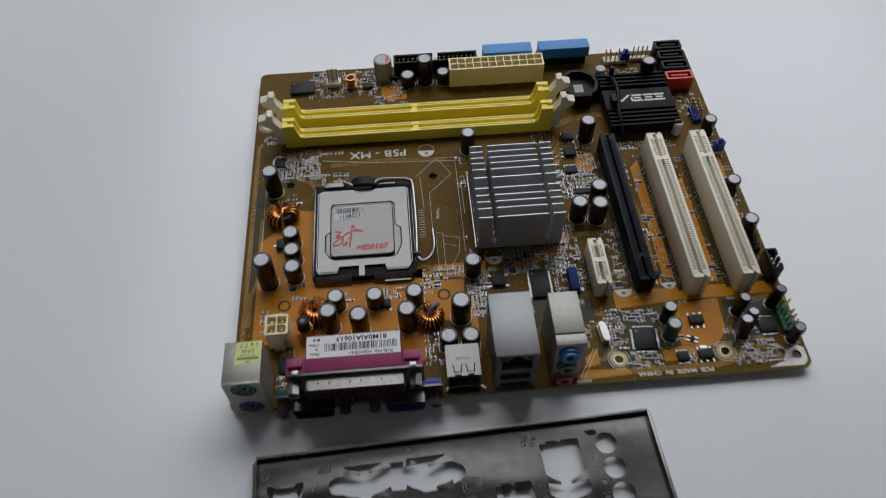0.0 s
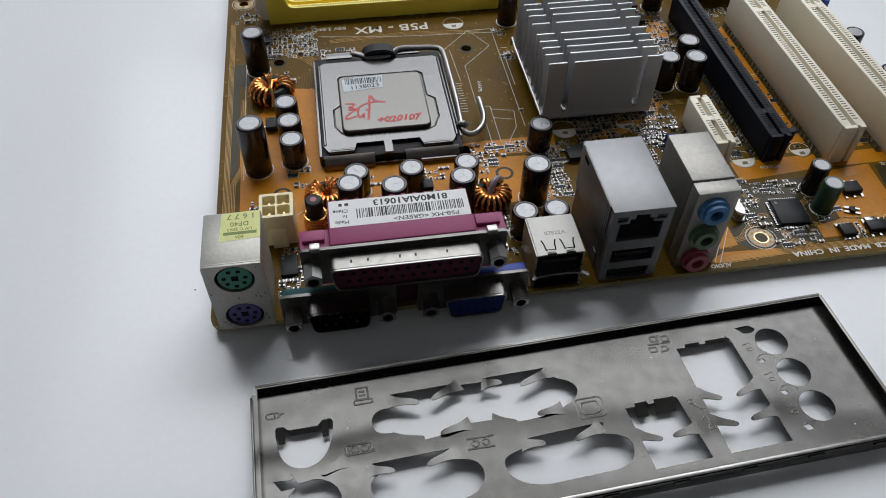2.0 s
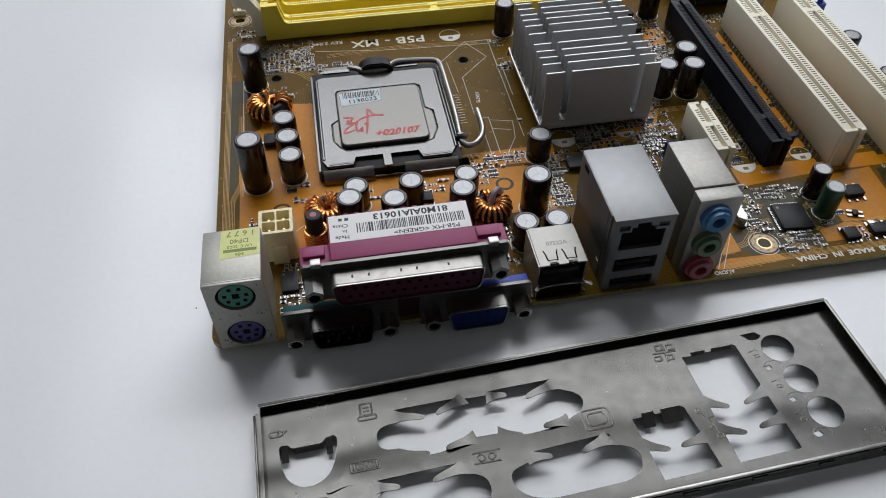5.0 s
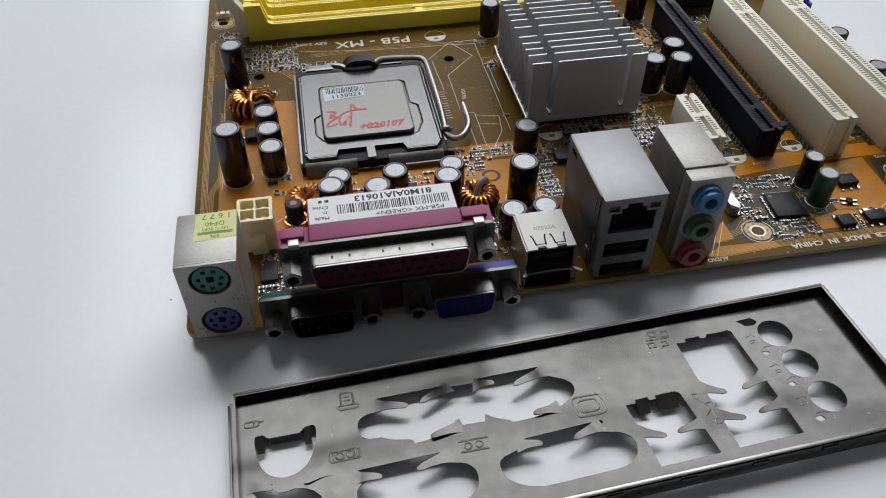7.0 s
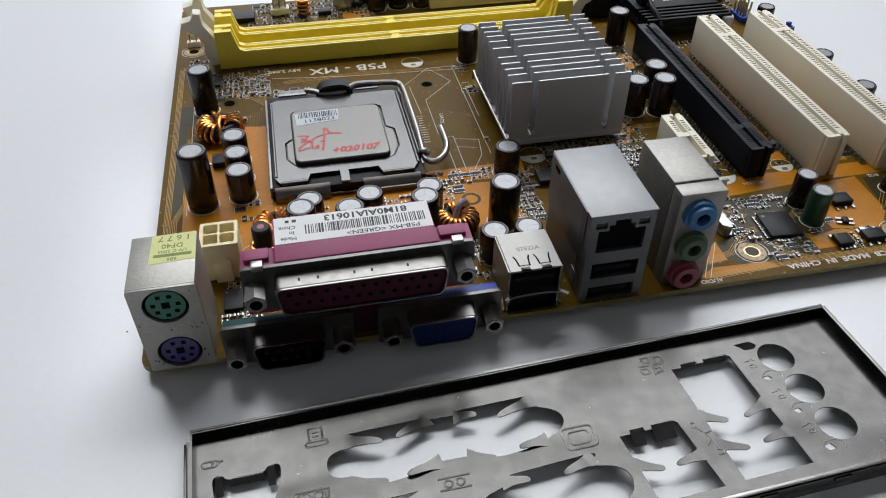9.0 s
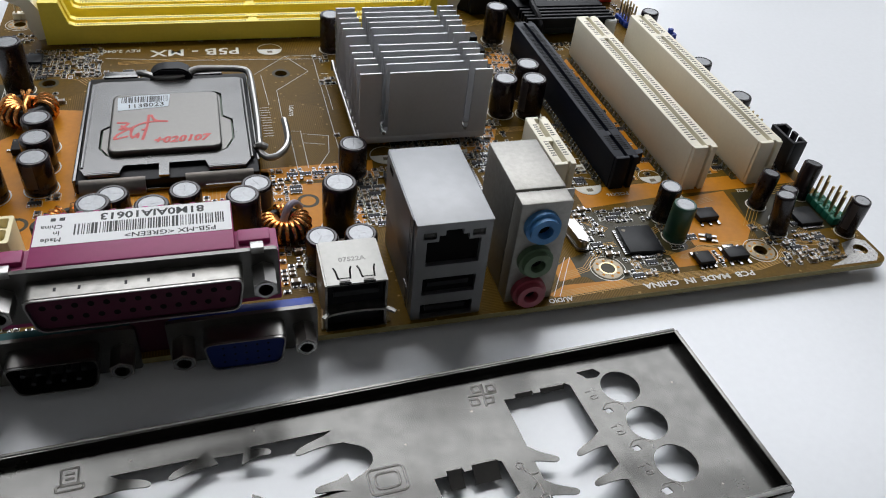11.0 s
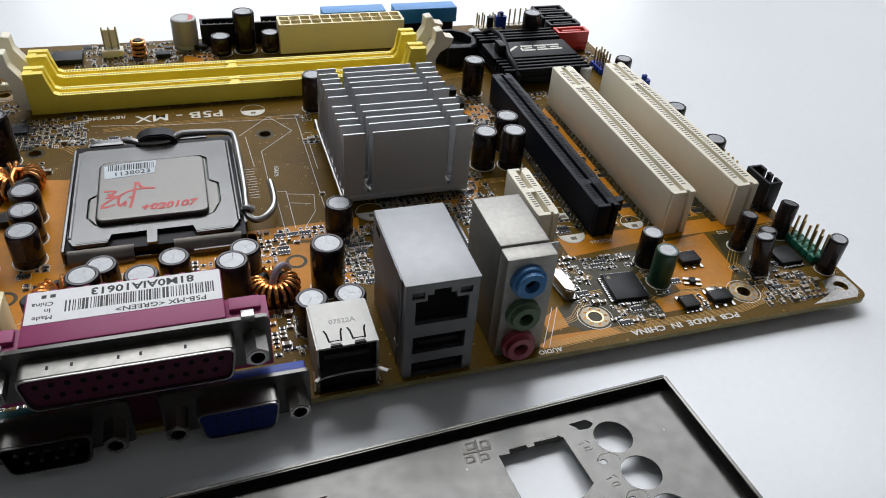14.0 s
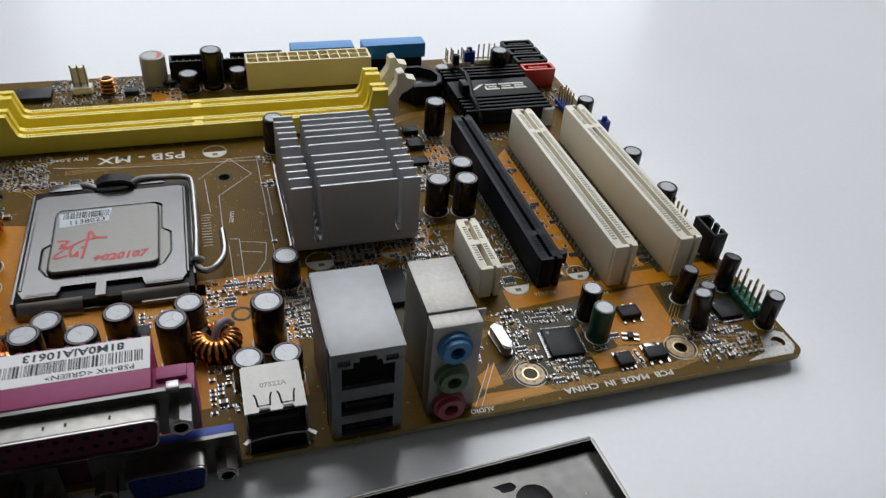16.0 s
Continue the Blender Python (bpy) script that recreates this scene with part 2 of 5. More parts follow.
def place(name, me, parent=None, x=0, y=0, z=0, rz=0, label=""):
    ob = new(name, me)
    ob.location = (x * MM, y * MM, z * MM)
    ob.rotation_euler = (0, 0, radians(rz))
    if parent:
        ob.parent = parent
    return tagged(ob, label)

def part(name, bm, mat, parent, label="", x=0, y=0, z=0, rz=0):
    return place(name, finish(bm, name, mat), parent, x, y, z, rz, label)

def box(bm, x0, y0, z0, x1, y1, z1, bevel=0.0):
    vs = [bm.verts.new((x, y, z)) for z in (z0, z1) for x, y in ((x0, y0), (x1, y0), (x1, y1), (x0, y1))]
    fs = [bm.faces.new([vs[i] for i in q]) for q in ((3, 2, 1, 0), (4, 5, 6, 7), (0, 1, 5, 4), (1, 2, 6, 5), (2, 3, 7, 6), (3, 0, 4, 7))]
    if bevel:
        bmesh.ops.bevel(bm, geom=list({e for f in fs for e in f.edges}), offset=bevel, segments=2, affect="EDGES", profile=0.5)
    return bm

def boxed(*a, bevel=0.0):
    return box(bmesh.new(), *a, bevel=bevel)

def prism(bm, pts, a, b, axis="z"):
    def at(u, v, w):
        return {"z": (u, v, w), "y": (u, w, v), "x": (w, u, v)}[axis]
    lo, hi = [bm.verts.new(at(u, v, a)) for u, v in pts], [bm.verts.new(at(u, v, b)) for u, v in pts]
    n = len(pts)
    bm.faces.new(lo), bm.faces.new(hi)
    for i in range(n):
        bm.faces.new((lo[i], lo[(i + 1) % n], hi[(i + 1) % n], hi[i]))
    return bm

def ring(bm, outer, inner, a, b, axis="z"):
    """A band between two outlines with the same number of points, from a to b along the axis."""
    def at(u, v, w):
        return {"z": (u, v, w), "y": (u, w, v), "x": (w, u, v)}[axis]
    n = len(outer)
    rows = [[bm.verts.new(at(u, v, w)) for u, v in pts] for pts, w in ((outer, a), (outer, b), (inner, b), (inner, a))]
    for k in range(4):
        p, q = rows[k], rows[(k + 1) % 4]
        for i in range(n):
            bm.faces.new((p[i], p[(i + 1) % n], q[(i + 1) % n], q[i]))
    return bm

def sheet(outer, holes, z0, z1, axis="z"):
    """A plate with holes right through it."""
    bm = bmesh.new()
    edges = []
    for pts in (outer, *holes):
        vs = [bm.verts.new((u, v, z1)) for u, v in pts]
        edges += [bm.edges.new((vs[i], vs[(i + 1) % len(vs)])) for i in range(len(vs))]
    bmesh.ops.triangle_fill(bm, use_beauty=True, use_dissolve=False, edges=edges, normal=(0, 0, 1))
    out = bmesh.ops.extrude_face_region(bm, geom=bm.faces[:])
    for v in out["geom"]:
        if isinstance(v, bmesh.types.BMVert):
            v.co.z = z0
    if axis == "y":
        for v in bm.verts:
            v.co = Vector((v.co.x, v.co.z, v.co.y))
    return bm

def strip(bm, pts, wide, z0, z1):
    """A flat line of the given width along points in the plane."""
    for (x0, y0), (x1, y1) in zip(pts, pts[1:]):
        d = Vector((x1 - x0, y1 - y0))
        if d.length < 1e-6:
            continue
        d.normalize()
        n, e = Vector((-d.y, d.x)) * wide / 2, d * wide / 2
        a, b = Vector((x0, y0)) - e, Vector((x1, y1)) + e
        prism(bm, [tuple(a - n), tuple(b - n), tuple(b + n), tuple(a + n)], z0, z1)
    return bm

def circle(x, y, r, n=24, start=0.0):
    return [(x + r * math.cos(start + 2 * math.pi * i / n), y + r * math.sin(start + 2 * math.pi * i / n)) for i in range(n)]

def rounded(x0, y0, x1, y1, r, n=4):
    out = []
    for cx, cy, a in ((x1 - r, y0 + r, -90), (x1 - r, y1 - r, 0), (x0 + r, y1 - r, 90), (x0 + r, y0 + r, 180)):
        out += [(cx + r * math.cos(radians(a + 90 * k / n)), cy + r * math.sin(radians(a + 90 * k / n))) for k in range(n + 1)]
    return out

def lathe(bm, profile, n=24, x=0, y=0):
    rows = [[bm.verts.new((x + r * math.cos(2 * math.pi * i / n), y + r * math.sin(2 * math.pi * i / n), z)) for i in range(n)] if r > 0 else [bm.verts.new((x, y, z))] for r, z in profile]
    for p, q in zip(rows, rows[1:]):
        for i in range(n):
            j = (i + 1) % n
            quad = [p[i % len(p)], p[j % len(p)], q[j % len(q)], q[i % len(q)]]
            seen = []
            for v in quad:
                if v not in seen:
                    seen.append(v)
            if len(seen) > 2:
                bm.faces.new(seen)
    for row in (rows[0], rows[-1]):
        if len(row) > 1:
            bm.faces.new(row)
    return bm

def tube(bm, pts, r, n=8, closed=False):
    pts = [Vector(p) for p in pts]
    rows, m = [], len(pts)
    up = Vector((0.13, 0.21, 0.97))
    for i, p in enumerate(pts):
        a = pts[(i - 1) % m] if closed or i else p
        b = pts[(i + 1) % m] if closed or i < m - 1 else p
        d = (b - a).normalized()
        s = d.cross(up)
        s = (s if s.length > 1e-4 else d.cross(Vector((1, 0, 0)))).normalized()
        t = s.cross(d)
        rows.append([bm.verts.new(p + r * (math.cos(2 * math.pi * k / n) * s + math.sin(2 * math.pi * k / n) * t)) for k in range(n)])
    for i in range(m if closed else m - 1):
        p, q = rows[i], rows[(i + 1) % m]
        for k in range(n):
            bm.faces.new((p[k], p[(k + 1) % n], q[(k + 1) % n], q[k]))
    if not closed:
        bm.faces.new(rows[0]), bm.faces.new(rows[-1])
    return bm

def lettering(words, size, mat, parent, x, y, z, rz=180, name="lettering", label="", depth=0.02, wide=1.0, bold=0.012):
    cu = bpy.data.curves.new("lettering", "FONT")
    cu.body, cu.size, cu.extrude = words, size * MM, depth * MM
    cu.align_x, cu.align_y, cu.resolution_u = "CENTER", "CENTER", 2
    cu.offset = bold * size * MM
    tmp = new("tmp_lettering", cu)
    bpy.context.view_layer.update()
    me = bpy.data.meshes.new_from_object(tmp.evaluated_get(bpy.context.evaluated_depsgraph_get()))
    bpy.data.objects.remove(tmp)
    bpy.data.curves.remove(cu)
    me.materials.clear()
    me.materials.append(mat)
    for v in me.vertices:
        v.co.x *= wide
    return place(name, me, parent, x, y, z, rz, label)

def ribbon(bm, pts, wide, z0, z1):
    """A mitred flat stroke along a line."""
    pts = [Vector(p) for p in pts]
    low, top = [], []
    for i, p in enumerate(pts):
        a, b = pts[max(i - 1, 0)], pts[min(i + 1, len(pts) - 1)]
        d1, d2 = ((p - a) if i else (b - p)).normalized(), ((b - p) if i < len(pts) - 1 else (p - a)).normalized()
        m = Vector((-(d1 + d2).y, (d1 + d2).x))
        m = m.normalized() if m.length > .3 else Vector((-d1.y, d1.x))
        m *= wide / 2 / max(.6, m.dot(Vector((-d1.y, d1.x))))
        low.append([bm.verts.new((*(p + m * s), z0)) for s in (1, -1)])
        top.append([bm.verts.new((*(p + m * s), z1)) for s in (1, -1)])
    for (a, b), (c, d), (e, f), (g, h) in zip(low, low[1:], top, top[1:]):
        bm.faces.new((e, f, h, g)), bm.faces.new((a, e, g, c)), bm.faces.new((b, d, h, f))

def flowing(pts, n=4):
    """The same line with points between, on a smooth curve."""
    p = [Vector(q) for q in pts]
    out = []
    for i in range(len(p) - 1):
        a, b, c, d = p[max(i - 1, 0)], p[i], p[i + 1], p[min(i + 2, len(p) - 1)]
        for k in range(n):
            t = k / n
            out.append(tuple(.5 * (2 * b + (c - a) * t + (2 * a - 5 * b + 4 * c - d) * t ** 2 + (3 * b - a - 3 * c + d) * t ** 3)))
    return out + [tuple(p[-1])]

# ---- unseen room added round the table, its greys set for bounce light ----
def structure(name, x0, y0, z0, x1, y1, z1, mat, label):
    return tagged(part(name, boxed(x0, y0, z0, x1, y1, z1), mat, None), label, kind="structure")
structure("floor", -1900, -320, -780, 2100, 3000, -750, M_FLOOR, "plain grey floor under the table")
structure("ceiling", -1900, -320, 1750, 2100, 3000, 1800, M_CEILING, "unseen dim grey ceiling closing the room")
structure("wall_north", -1900, 3000, -750, 2100, 3080, 1750, M_WALL, "unseen plain grey wall closing the room")
# unseen blocker: keeps light off the port fronts and the near table
structure("south_shade_wall", -1900, -320, -750, 2100, -240, 1750, M_WALL_DIM, "unseen dark wall added to shade the table's near side")
# paler than the east wall, added to throw light on left-facing sides
structure("west_bounce_wall", -1980, -320, -750, -1900, 3000, 1750, M_WALL, "unseen pale wall added to bounce light from the left")
structure("wall_east", 2100, -320, -750, 2180, 3000, 1750, M_CEILING, "unseen plain grey wall closing the room")
table = new("table")
table.location = (0.12, 0.29, -0.75)
tagged(table, "white laminate table with a smooth faintly creased top", "table")
tt = bmesh.new()
bmesh.ops.create_grid(tt, x_segments=60, y_segments=40, size=1)
for v in tt.verts:
    v.co.x, v.co.y, v.co.z = v.co.x * 850, v.co.y * 520, 750
rim_edges = [e for e in tt.edges if len(e.link_faces) == 1]
ext = bmesh.ops.extrude_edge_only(tt, edges=rim_edges)
for v in ext["geom"]:
    if isinstance(v, bmesh.types.BMVert):
        v.co.z = 722
part("table_top", tt, M_TABLE, table)
for x in (-780, 740):
    for y in (-490, 440):
        part("leg", boxed(x, y, 0, x + 40, y + 40, 722, bevel=3), M_STEEL, table)

# ---- motherboard: the bare board ----
ZB = 4.5
board = new("motherboard")
board.location = (0, 0, ZB * MM)
tagged(board, "amber circuit board crowded with soldered connectors on a white table", "motherboard")
W, D = 244.5, 207.5
RINGED = [(163.8, 10.2), (209.6, 10.2), (6.3, 165.1)]
COOLER = [(20.2, 121.5), (92.2, 121.5), (92.2, 49.5), (20.2, 49.5)]
HOLES = [(x, y, 1.9) for x, y in RINGED] + [(x, y, 2.0) for x, y in COOLER] + [(239.4, 6.0, 2.0)]
part("circuit_board", sheet(rounded(0, 0, W, D, 3.5, 5), [circle(x, y, r, 20) for x, y, r in HOLES], -1.6, 0), M_PCB, board, "amber solder mask with fine gold tracks")
part("board_edge", ring(bmesh.new(), rounded(-.06, -.06, W + .06, D + .06, 3.5, 5), rounded(.05, .05, W - .05, D - .05, 3.5, 5), -1.57, -.03), M_EDGE, board, "cut olive fibreglass edge")
for x, y in RINGED:
    ring_ob = part("hole_ring", ring(bmesh.new(), circle(x, y, 3.9, 28), circle(x, y, 1.95, 28), 0.03, 0.07), M_RINGTAN, board, "dull gold plated ring with bright dots")
    part("ring_lip", ring(bmesh.new(), circle(x, y, 2.3, 28), circle(x, y, 1.92, 28), 0.03, 0.12), M_GOLD, ring_ob)
    part("ring_outline", ring(bmesh.new(), circle(x, y, 4.75, 32), circle(x, y, 4.55, 32), 0.03, 0.06), M_SILK, ring_ob)
    for k in range(8):
        b = lathe(bmesh.new(), [(0.42, 0.07), (0.36, 0.14), (0, 0.16)], 10, x + 2.95 * math.cos(k * math.pi / 4), y + 2.95 * math.sin(k * math.pi / 4))
        part("ring_dot", b, M_POUR, ring_ob)
for x, y in COOLER:
    part("hole_ring", ring(bmesh.new(), circle(x, y, 3.0, 24), circle(x, y, 2.05, 24), 0.03, 0.05), M_DARKMASK, board, "dark ring round a cooler hole")

# copper areas that show orange through the mask
POURS = [
    [(7, 30), (25, 30), (25, 22), (32, 22), (32, 17), (84, 17), (84, 36), (100, 36), (102, 57), (83, 58), (83, 64.5), (35, 64.5), (35, 103), (17, 106), (14, 92), (7, 86)],
    [(80, 59.5), (112, 58), (113, 66.5), (81, 66)],
    [(168, 35), (197, 37.5), (222, 37.5), (240, 38), (240, 44), (168, 44)],
    [(192, 15), (207, 13), (213, 20), (214, 37), (192, 35)],
    [(183, 7.5), (203, 7.5), (203, 11.5), (193, 14.5), (183, 12.5)],
    [(145, 3.6), (150, 6.2), (166, 5.6), (168, 3.2), (146, 2.4)],
    [(149.5, 7.6), (155.5, 8.4), (155.5, 16), (149.5, 12.4)],
    [(187.5, 46), (190, 46), (190, 110), (187.5, 110)],
    [(193, 50), (198.6, 50), (198.6, 124), (193, 118)],
    [(212, 46), (217.5, 46), (217.5, 110), (212, 104)],
    [(232, 48), (238, 48), (240, 120), (234, 126), (232, 110)],
    [(122, 58), (131, 61), (143, 66), (152, 70), (156, 80), (153, 81), (148, 73), (138, 69.5), (127, 65)],
    [(166, 118), (176, 118), (176, 128), (170, 132), (166, 130)],
    [(68, 180), (82, 180), (82, 190), (68, 192)],
    [(103, 46), (106, 46), (106, 16), (103, 16)],
    [(118, 74), (122, 78), (118, 82)],
]
for pts in POURS:
    part("copper_area", prism(bmesh.new(), pts, 0.0, 0.03), M_POUR, board, "orange copper area under the solder mask")
DARK = [
    [(145, 12), (160, 17), (166, 33), (190, 34), (190, 15), (182, 6), (170, 6.5), (160, 4), (157, 8)],
    [(212, 15), (238, 16), (238, 36), (216, 36)],
    [(2, 60), (6, 60), (6, 108), (14, 110), (14, 122), (2, 122)],
    [(118, 28), (158, 30), (158, 42), (150, 46), (118, 50)],
]
for pts in DARK:
    part("dark_area", prism(bmesh.new(), pts, 0.0, 0.02), M_DARKMASK, board, "dark olive area with no copper")
part("plated_corner", sheet([(226, 1.0), (241, 1.0), (243.4, 3.5), (243.4, 9), (241, 10.4), (235.4, 9.2), (233, 3.4)], [circle(239.4, 6.0, 2.05, 20)], 0.02, 0.06), M_PLATED, board, "bright stippled solder corner round a hole")

# parallel gold tracks in bundles that bend together
def bundle(pts, count, gap, wide=0.18):
    bm = bmesh.new()
    for k in range(count):
        off = (k - (count - 1) / 2) * gap
        line = []
        for i, p in enumerate(pts):
            a, b = Vector(pts[max(i - 1, 0)]), Vector(pts[min(i + 1, len(pts) - 1)])
            d = (b - a).normalized()
            line.append((p[0] - d.y * off, p[1] + d.x * off))
        strip(bm, line, wide, 0.01, 0.045)
    return tagged(part("copper_track_field", bm, M_TRACK, board), kind="stuff")

for pts, n, gap in [
    ([(2.6, 20), (2.6, 60), (2.6, 150)], 5, 0.42), ([(4.6, 40), (4.6, 56), (7.5, 64), (7.5, 100)], 4, 0.5),
    ([(148, 3), (168, 4.2), (205, 4.2), (213, 6), (218, 10)], 6, 0.45), ([(132, 63), (141, 66), (146, 73), (158, 78), (170, 78)], 5, 0.6),
    ([(40, 133), (70, 135), (100, 132.5)], 3, 0.9),
    ([(20, 130), (30, 124), (36, 116)], 5, 0.9), ([(150, 122), (158, 128), (158, 140), (150, 147)], 6, 0.7), ([(190, 46), (190, 90), (186, 110)], 5, 0.6),
    ([(212, 20), (224, 34), (238, 36)], 4, 0.9), ([(219, 10), (228, 6), (240, 4)], 4, 0.6), ([(44, 50), (44, 60)], 12, 1.0), ([(64, 50), (64, 60)], 12, 1.0), ([(156, 150), (170, 156), (186, 158)], 6, 0.7),
    ([(150, 9), (158, 11), (166, 19), (170, 19)], 4, 0.6), ([(182, 14), (187, 11), (193, 14), (206, 14)], 4, 0.55), ([(158, 34), (164, 31), (170, 25)], 4, 0.6), ([(182, 22), (186, 24), (192, 31), (208, 34)], 4, 0.6), ([(172, 13), (172, 8), (178, 4.8)], 5, 0.6), ([(147, 14), (150, 24), (158, 28)], 3, 0.7), ([(224, 14), (230, 18), (230, 26)], 5, 0.55), ([(214, 22), (220, 12), (232, 10)], 4, 0.6)]:
    bundle(pts, n, gap)

# white print: outlines, part marks, polarity discs
silk = bmesh.new()
def outline_box(x0, y0, x1, y1, w=0.16):
    strip(silk, [(x0, y0), (x1, y0), (x1, y1), (x0, y1), (x0, y0)], w, 0.03, 0.06)
for line in ([(83.5, 121.6), (94.7, 133.7), (104.3, 133.7), (104.3, 72.3)], [(94.7, 133.7), (101.5, 122.3), (89.7, 110.1), (89.7, 87)], [(85.5, 120.8), (86.4, 101)], [(91.5, 84.9), (94.3, 84.6), (94.3, 64.9)], [(91, 82.5), (91.2, 64)],
             [(94.3, 83.1), (102.3, 81.1), (101.2, 72.2), (97, 64.6)], [(94.3, 78.1), (100.6, 76.5)], [(105.6, 120), (108, 120)], [(106, 96), (106, 112), (108.4, 112)], [(28, 30), (35, 36), (35, 42)], [(12, 30), (30, 44), (35, 50)], [(146, 3), (154, 16)], [(147.5, 2.6), (155.5, 16)],
             [(36, 137), (62, 133.5), (106, 131)], [(33, 60), (33, 104)], [(8, 58), (8, 124)]):
    strip(silk, line, 0.17, 0.03, 0.06)
for k in range(12):
    strip(silk, [(83.4, 83 + 1.5 * k), (86.2, 83 + 1.5 * k)], 0.2, 0.03, 0.06)
outline_box(36, 20, 40, 24)
for x, y, r in ((90, 139.5, 4.3), (117.3, 68.5, 4.6), (139.6, 68.5, 3.2), (173, 45, 4.2), (176, 168, 3.4), (194.5, 47, 3.6), (174.5, 56, 3.4)):
    ring(silk, circle(x, y, r, 28), circle(x, y, r - 0.2, 28), 0.03, 0.06)
    half = [(x + r * math.cos(radians(a)), y + r * math.sin(radians(a))) for a in range(180, 361, 12)]
    prism(silk, half, 0.03, 0.06)
    b = boxed(x - 0.9, y - 2.6, 0.06, x + 0.9, y - 1.2, 0.1)
    part("solder_pad", b, M_PADDARK, board)
silk_ob = tagged(part("white_print", silk, M_SILK, board, "white printed outlines and polarity marks"), kind="stuff")
lettering("P5B - MX", 6.6, M_SILK, board, 65.0, 139.6, 0.05, name="model_print", label="white printed model lettering", wide=1.14, bold=0.014)
lettering("REV 2.04G", 2.9, M_SILK, board, 40.5, 142.0, 0.05, name="revision_print")
lettering("PCB  MADE  IN  CHINA", 2.6, M_SILK, board, 186.5, 2.4, 0.06, rz=180, name="maker_print", wide=1.2, bold=0.025)
lettering("AUDIO", 2.0, M_SILK, board, 147.2, 1.4, 0.06, name="port_print")
lettering("LGA775", 1.9, M_SILK, board, 92.8, 96.8, 0.06, rz=-98, name="socket_print")
lettering("EATSINK1", 1.8, M_SILK, board, 107.6, 70, 0.06, rz=-70, name="heatsink_print")
lettering("PCI2", 1.9, M_SILK, board, 220, 36.4, 0.06, name="slot_print")
lettering("PCI1", 1.9, M_SILK, board, 198, 36.4, 0.06, name="slot_print")
lettering("PCIEX16", 1.9, M_SILK, board, 180.5, 40.2, 0.06, name="slot_print")

# solder tails under the board, on which it stands
tails = bmesh.new()
rng = random.Random(4)
for k in range(420):
    x, y = rng.uniform(4, W - 4), rng.uniform(4, D - 4)
    if any((x - hx) ** 2 + (y - hy) ** 2 < 30 for hx, hy, _ in HOLES):
        continue
    r = rng.uniform(0.5, 0.8)
    lo = -4.5 if k % 3 == 0 else -4.5 + rng.uniform(0.2, 1.2)
    prism(tails, circle(x, y, r, 6), lo, -1.6)
tagged(part("underside_solder", tails, M_SOLDER, board), kind="stuff")

# ---- capacitors ----
CAPS = {}
def capacitor(x, y, h, r=4.0, sleeve=None, rz=0, top=None, stripe=None, lean=(0, 0), cut=3):
    sleeve, top, stripe = sleeve or M_SLEEVE, top or M_CANTOP, stripe or M_STRIPE
    key = (h, r, sleeve.name, cut)
    if key not in CAPS:
        a = lathe(bmesh.new(), [(r * .94, 0), (r, .5), (r, 1.5), (r * .96, 1.9), (r * .96, 2.2), (r, 2.6), (r, h - .9), (r * .975, h - .35), (r * .91, h - .05), (r * .86, h), (r * .77, h - .04), (r * .72, h - .26), (0, h - .3)], 32)
        # a scored lid: sectors with a gap between them
        t = bmesh.new()
        gap, rr = 0.03, r * .72
        for k in range(cut):
            a0, a1 = 2 * math.pi * k / cut, 2 * math.pi * (k + 1) / cut
            mid = (a0 + a1) / 2
            o = Vector((math.cos(mid), math.sin(mid))) * gap
            arc = [(o.x + (rr - gap) * math.cos(a0 + (a1 - a0) * j / 10), o.y + (rr - gap) * math.sin(a0 + (a1 - a0) * j / 10)) for j in range(11)]
            prism(t, [(o.x, o.y)] + arc, h - .24, h - .1)
        s = bmesh.new()
        n = 6
        arc = [radians(-24 + 48 * k / n) for k in range(n + 1)]
        prism(s, [((r + .03) * math.cos(q), (r + .03) * math.sin(q)) for q in arc] + [((r - .1) * math.cos(q), (r - .1) * math.sin(q)) for q in reversed(arc)], 2.7, h - .7)
        g = ring(bmesh.new(), circle(0, 0, r + .45, 28), circle(0, 0, r + .1, 28), 0.03, 0.07)
        CAPS[key] = finish(a, "sleeve", sleeve), finish(t, "can_top", top), finish(s, "stripe", stripe), finish(g, "outline", M_SILK)
    a, t, s, g = CAPS[key]
    ob = place("capacitor", a, board, x, y, 0, rz, "bare aluminium can with a red-marked top" if sleeve is M_CANBODY else "green sleeved can" if sleeve is M_SLEEVE_GREEN else "dark brown sleeved can with a scored silver top")
    ob.rotation_euler = (radians(lean[0]), radians(lean[1]), radians(rz))
    place("can_top", t, ob)
    place("polarity_stripe", s, ob)
    place("printed_outline", g, board if lean != (0, 0) else ob, x if lean != (0, 0) else 0, y if lean != (0, 0) else 0)
    return ob

